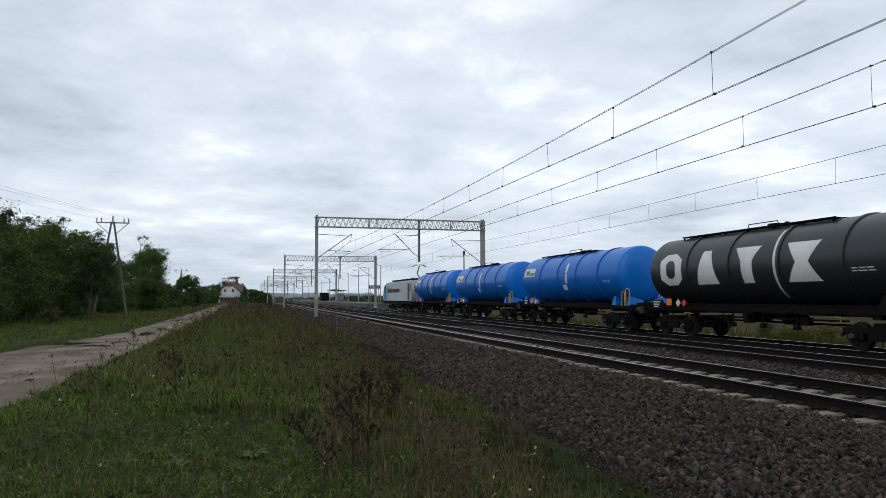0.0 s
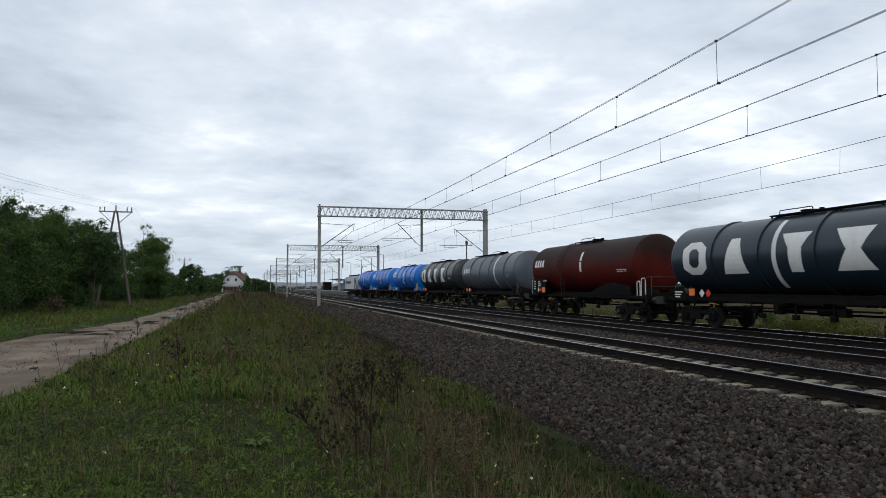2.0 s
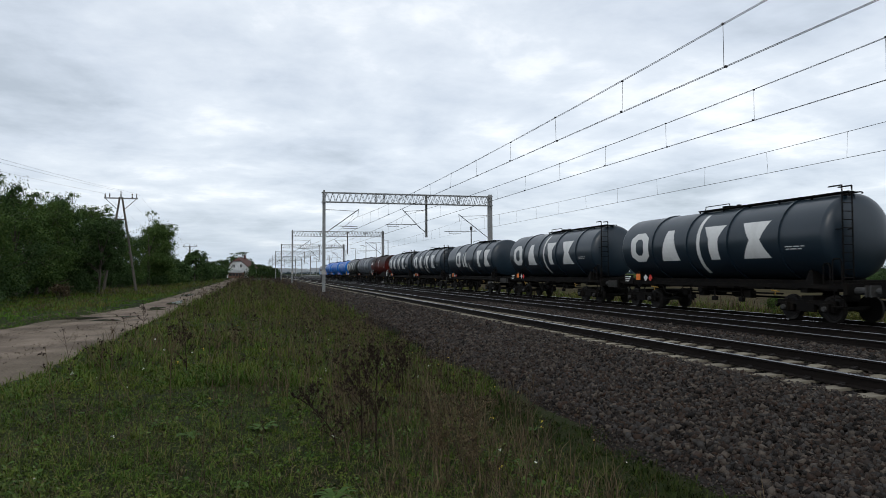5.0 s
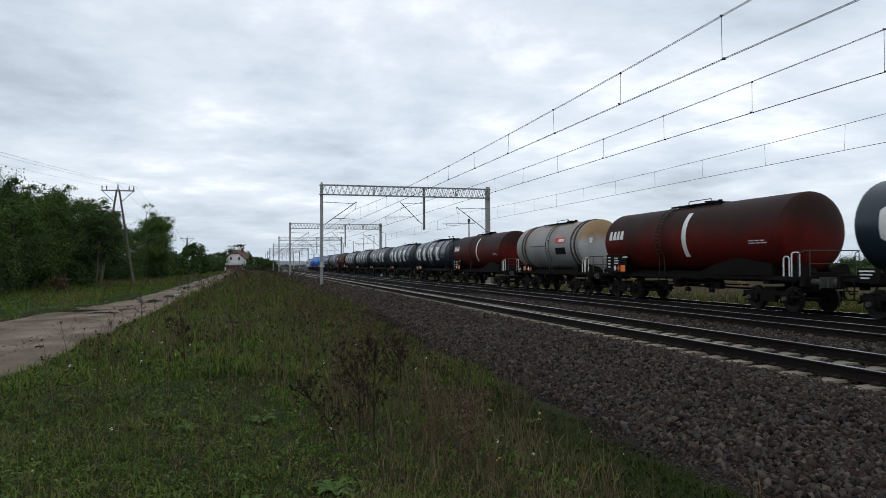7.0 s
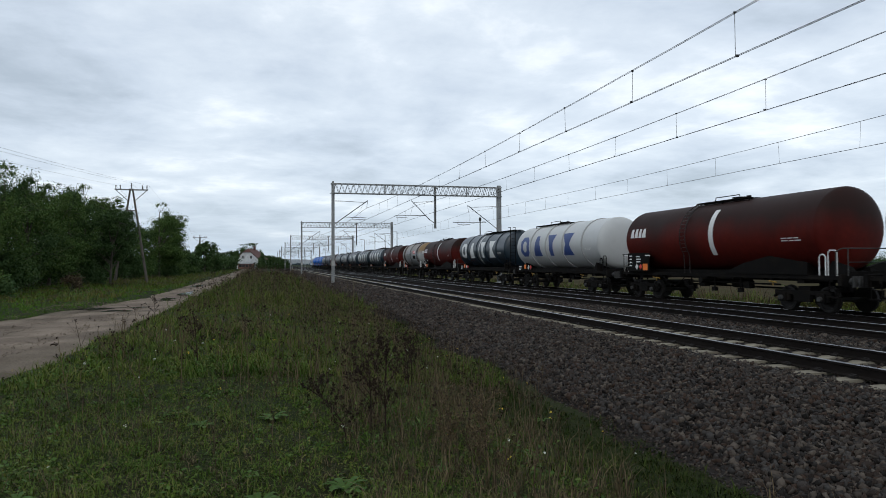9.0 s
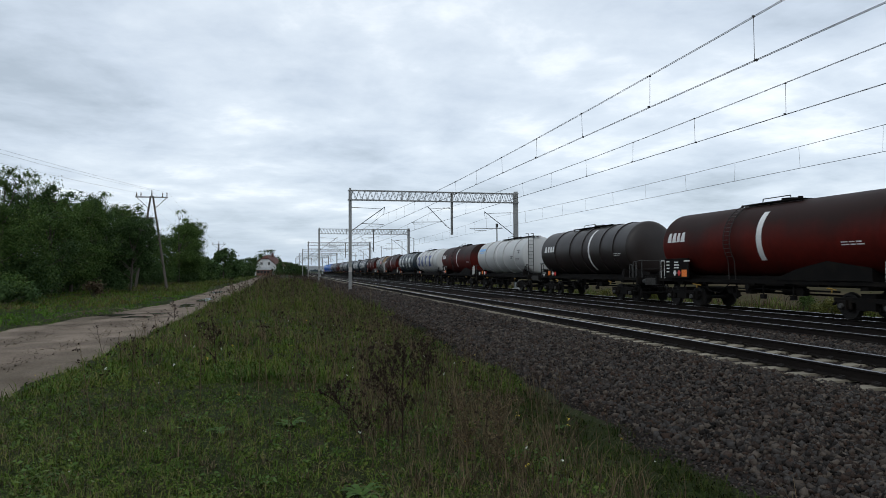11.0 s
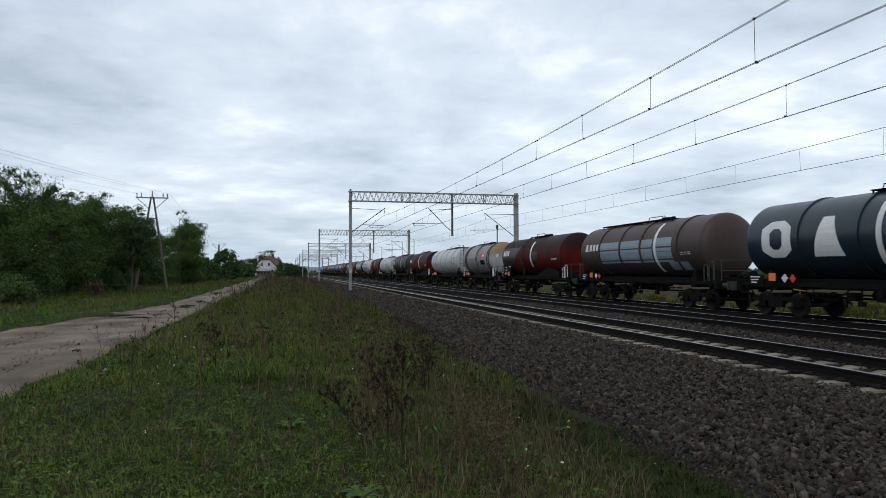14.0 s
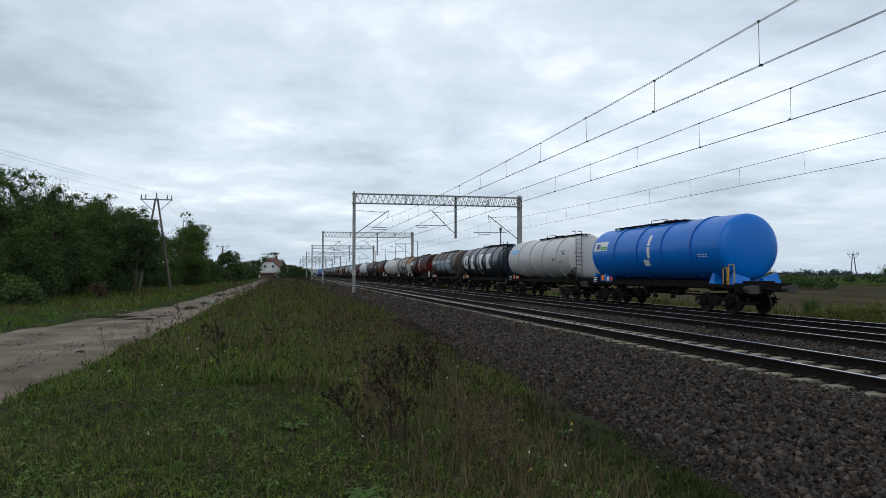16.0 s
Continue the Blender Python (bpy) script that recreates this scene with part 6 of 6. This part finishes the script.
def rosette(x, y, n, length, seed):
    """A low plant of long arching leaves."""
    rnd = random.Random(seed)
    t = thing("leafy_weed", pose(x, y, float(ground_z(x, y)) - 0.01), "low green plant with long arching leaves", "plant", "leafy plants in the grass")
    for i in range(n):
        a = 6.283 * i / n + rnd.uniform(-0.3, 0.3)
        l, w = length * rnd.uniform(0.7, 1.15), length * rnd.uniform(0.13, 0.2)
        up = rnd.uniform(0.35, 0.9)
        bm = bmesh.new(); rows = []
        for j in range(6):
            f = j / 5
            r, z = l * f * (1 - 0.15 * f), l * (up * f - (up * 0.75) * f * f) + 0.02
            ww = w * (0.25 + 1.6 * f * (1.15 - f)) * (1.0 if j % 2 else 0.82)
            c, s_ = math.cos(a), math.sin(a)
            rows.append([bm.verts.new((r * c - ww * s_, r * s_ + ww * c, z + 0.12 * ww)), bm.verts.new((r * c, r * s_, z)), bm.verts.new((r * c + ww * s_, r * s_ - ww * c, z + 0.12 * ww))])
        for p, q in zip(rows, rows[1:]):
            for k in (0, 1): bm.faces.new((p[k], p[k + 1], q[k + 1], q[k]))
        part("leaf", bm, M["leaf"], t)


def build_plants():
    for i, (x, y, n, l) in enumerate(((-0.05, 4.75, 12, 0.20), (0.32, 4.62, 10, 0.17), (0.55, 4.95, 11, 0.19), (-0.6, 6.9, 10, 0.16), (0.05, 7.2, 11, 0.2), (-2.6, 6.4, 9, 0.15), (2.2, 6.2, 9, 0.14), (-1.6, 5.0, 10, 0.16), (3.3, 7.8, 9, 0.13), (1.4, 5.4, 10, 0.15))):
        rosette(x, y, n, l, 700 + i)
    weeds("dry_weeds", 330, -2.6, 3.4, 8, 45, 1.2, 0.4, 0.95, 0.005, 0.03, "brown dry weeds standing in the grass")
    weeds("dry_weeds", 300, 0.6, 3.6, 6, 30, 1.0, 0.35, 0.8, 0.0045, 0.025, "brown dry weeds above the ballast foot")
    weeds("dry_weeds", 420, -3.2, 3.6, 28, 110, 1.2, 0.7, 1.4, 0.011, 0.045, "tall brown weeds beside the dirt track")
    weeds("dry_weeds", 60, -2.2, 2.6, 4.6, 8, 1.0, 0.25, 0.55, 0.003, 0.016, "thin dry weeds in the near grass")
    # broad-leaved weeds close by
    cs, rs = [], []
    for i in range(1100):
        x, y = random.uniform(-3.5, 2.5), 3.2 + 15 * random.random() ** 1.4
        cs.append((x, y, float(ground_z(x, y)) + 0.04)); rs.append(random.uniform(0.08, 0.28))
    V, F = leaf_cards(cs, rs, 36000, 0.0125, 1.2, 0.45)
    tagged(raw("broadleaf_weeds", V, F, M["grass"]), "low green broad-leaved weeds in the grass", "weeds", kind="stuff")
    V, F = leaf_cards([(c[0], c[1], c[2]) for c in cs[::5]], [r * 1.1 for r in rs[::5]], 9000, 0.022, 1.4, 0.5)
    tagged(raw("broadleaf_weeds", V, F, M["leaf"]), "low dark green leafy weeds in the grass", "weeds", kind="stuff")
    for mk, nm, n in (("petal", "white_flowers", 46), ("petaly", "yellow_flowers", 40)):
        cs, rs = [], []
        for i in range(n):
            x, y = random.uniform(-3.4, 3.4), 4 + 18 * random.random()
            if mk == "petaly" and random.random() < 0.4: x, y = random.uniform(3.0, 3.9), random.uniform(5, 16)
            cs.append((x, y, float(ground_z(x, y)) + random.uniform(0.15, 0.35))); rs.append(random.uniform(0.008, 0.022))
        V, F = leaf_cards(cs, rs, n * 9, 0.008, 1.5)
        tagged(raw(nm, V, F, M[mk]), "small scattered wildflowers in the grass", "flowers", kind="stuff")
    # thick dead weeds that stand out in front
    for n, (x, y, h, k) in enumerate(((1.10, 6.45, 0.92, 9), (0.98, 6.55, 0.80, 8), (0.72, 6.35, 0.52, 8), (1.75, 8.4, 0.78, 7), (1.95, 9.2, 0.75, 7), (1.45, 5.35, 0.58, 7), (1.72, 5.15, 0.62, 7), (1.9, 5.9, 0.6, 6), (-3.4, 22.5, 0.8, 5), (-1.05, 11.0, 0.75, 6))):
        rnd = random.Random(900 + n)
        gz = float(ground_z(x, y))
        w = thing("dead_weed", pose(x, y, gz - 0.02), "tall dark brown dead weed with dry seed heads", "weed", "standing dead weeds")
        lx, ly = rnd.uniform(-0.08, 0.02) * h, rnd.uniform(-0.05, 0.05)
        if n == 2: lx = -0.35
        bm = bmesh.new(); ends = []
        prev = Vector((0, 0, 0))
        for i in range(1, 7):
            f = i / 6
            p = Vector((lx * f * f + rnd.uniform(-0.008, 0.008), ly * f + rnd.uniform(-0.008, 0.008), h * f))
            limb(bm, prev, p, 0.009 - 0.0008 * i, 0.0082 - 0.0008 * i, 5); prev = p
        ends += [prev, prev - Vector((0.005, 0, 0.06)), prev - Vector((0, 0, 0.11)), prev - Vector((0, 0, 0.17))]
        for i in range(k * 2):
            f = rnd.uniform(0.2, 0.93)
            q = Vector((lx * f * f, ly * f, h * f))
            e = q + Vector((rnd.gauss(-0.03, 0.10), rnd.gauss(0, 0.08), rnd.uniform(0.08, 0.24))) * (0.6 + h * 0.5)
            limb(bm, q, e, 0.0035, 0.0015, 4); ends += [e, q.lerp(e, 0.7)]
            for _ in range(2):
                g = e + Vector((rnd.gauss(0, 0.03), rnd.gauss(0, 0.03), rnd.uniform(0.0, 0.06))); limb(bm, q.lerp(e, 0.75), g, 0.002, 0.001, 3); ends.append(g)
        tint = M["dry"] if 5 <= n <= 7 else M["seed"]
        part("stem", bm, tint, w)
        V, F = leaf_cards(ends, [0.024] * len(ends), len(ends) * 20, 0.010)
        raw("seed_plume", V, F, tint, w)


def road_pebbles(n=5000):
    x, y = scatter(n, -8.2, -4.6, 8, 34, 1.4)
    z = ground_z(x, y) + 0.075
    d = RNG.normal(size=(n, 6, 3)) * 0.25 + np.array([[1, 0, 0], [-1, 0, 0], [0, 1, 0], [0, -1, 0], [0, 0, 0.7], [0, 0, -0.7]])
    V = d * (RNG.uniform(0.006, 0.022, n))[:, None, None] + np.stack([x, y, z], 1)[:, None]
    f = np.array([[0, 2, 4], [2, 1, 4], [1, 3, 4], [3, 0, 4], [2, 0, 5], [1, 2, 5], [3, 1, 5], [0, 3, 5]])
    tagged(raw("pebbles", V.reshape(-1, 3), (f[None] + 6 * np.arange(n)[:, None, None]).reshape(-1, 3), M["road"]), "small pebbles lying on the dirt track", "pebbles", kind="stuff")


build_grass()
road_pebbles()
build_plants()


# ---- motion ----
def motions():
    for ob, y in TRAIN:
        walk(ob, [(t, pose(TX, y + SPEED * t + GAIN * t * t, TZ)) for t in TIMES])


motions()
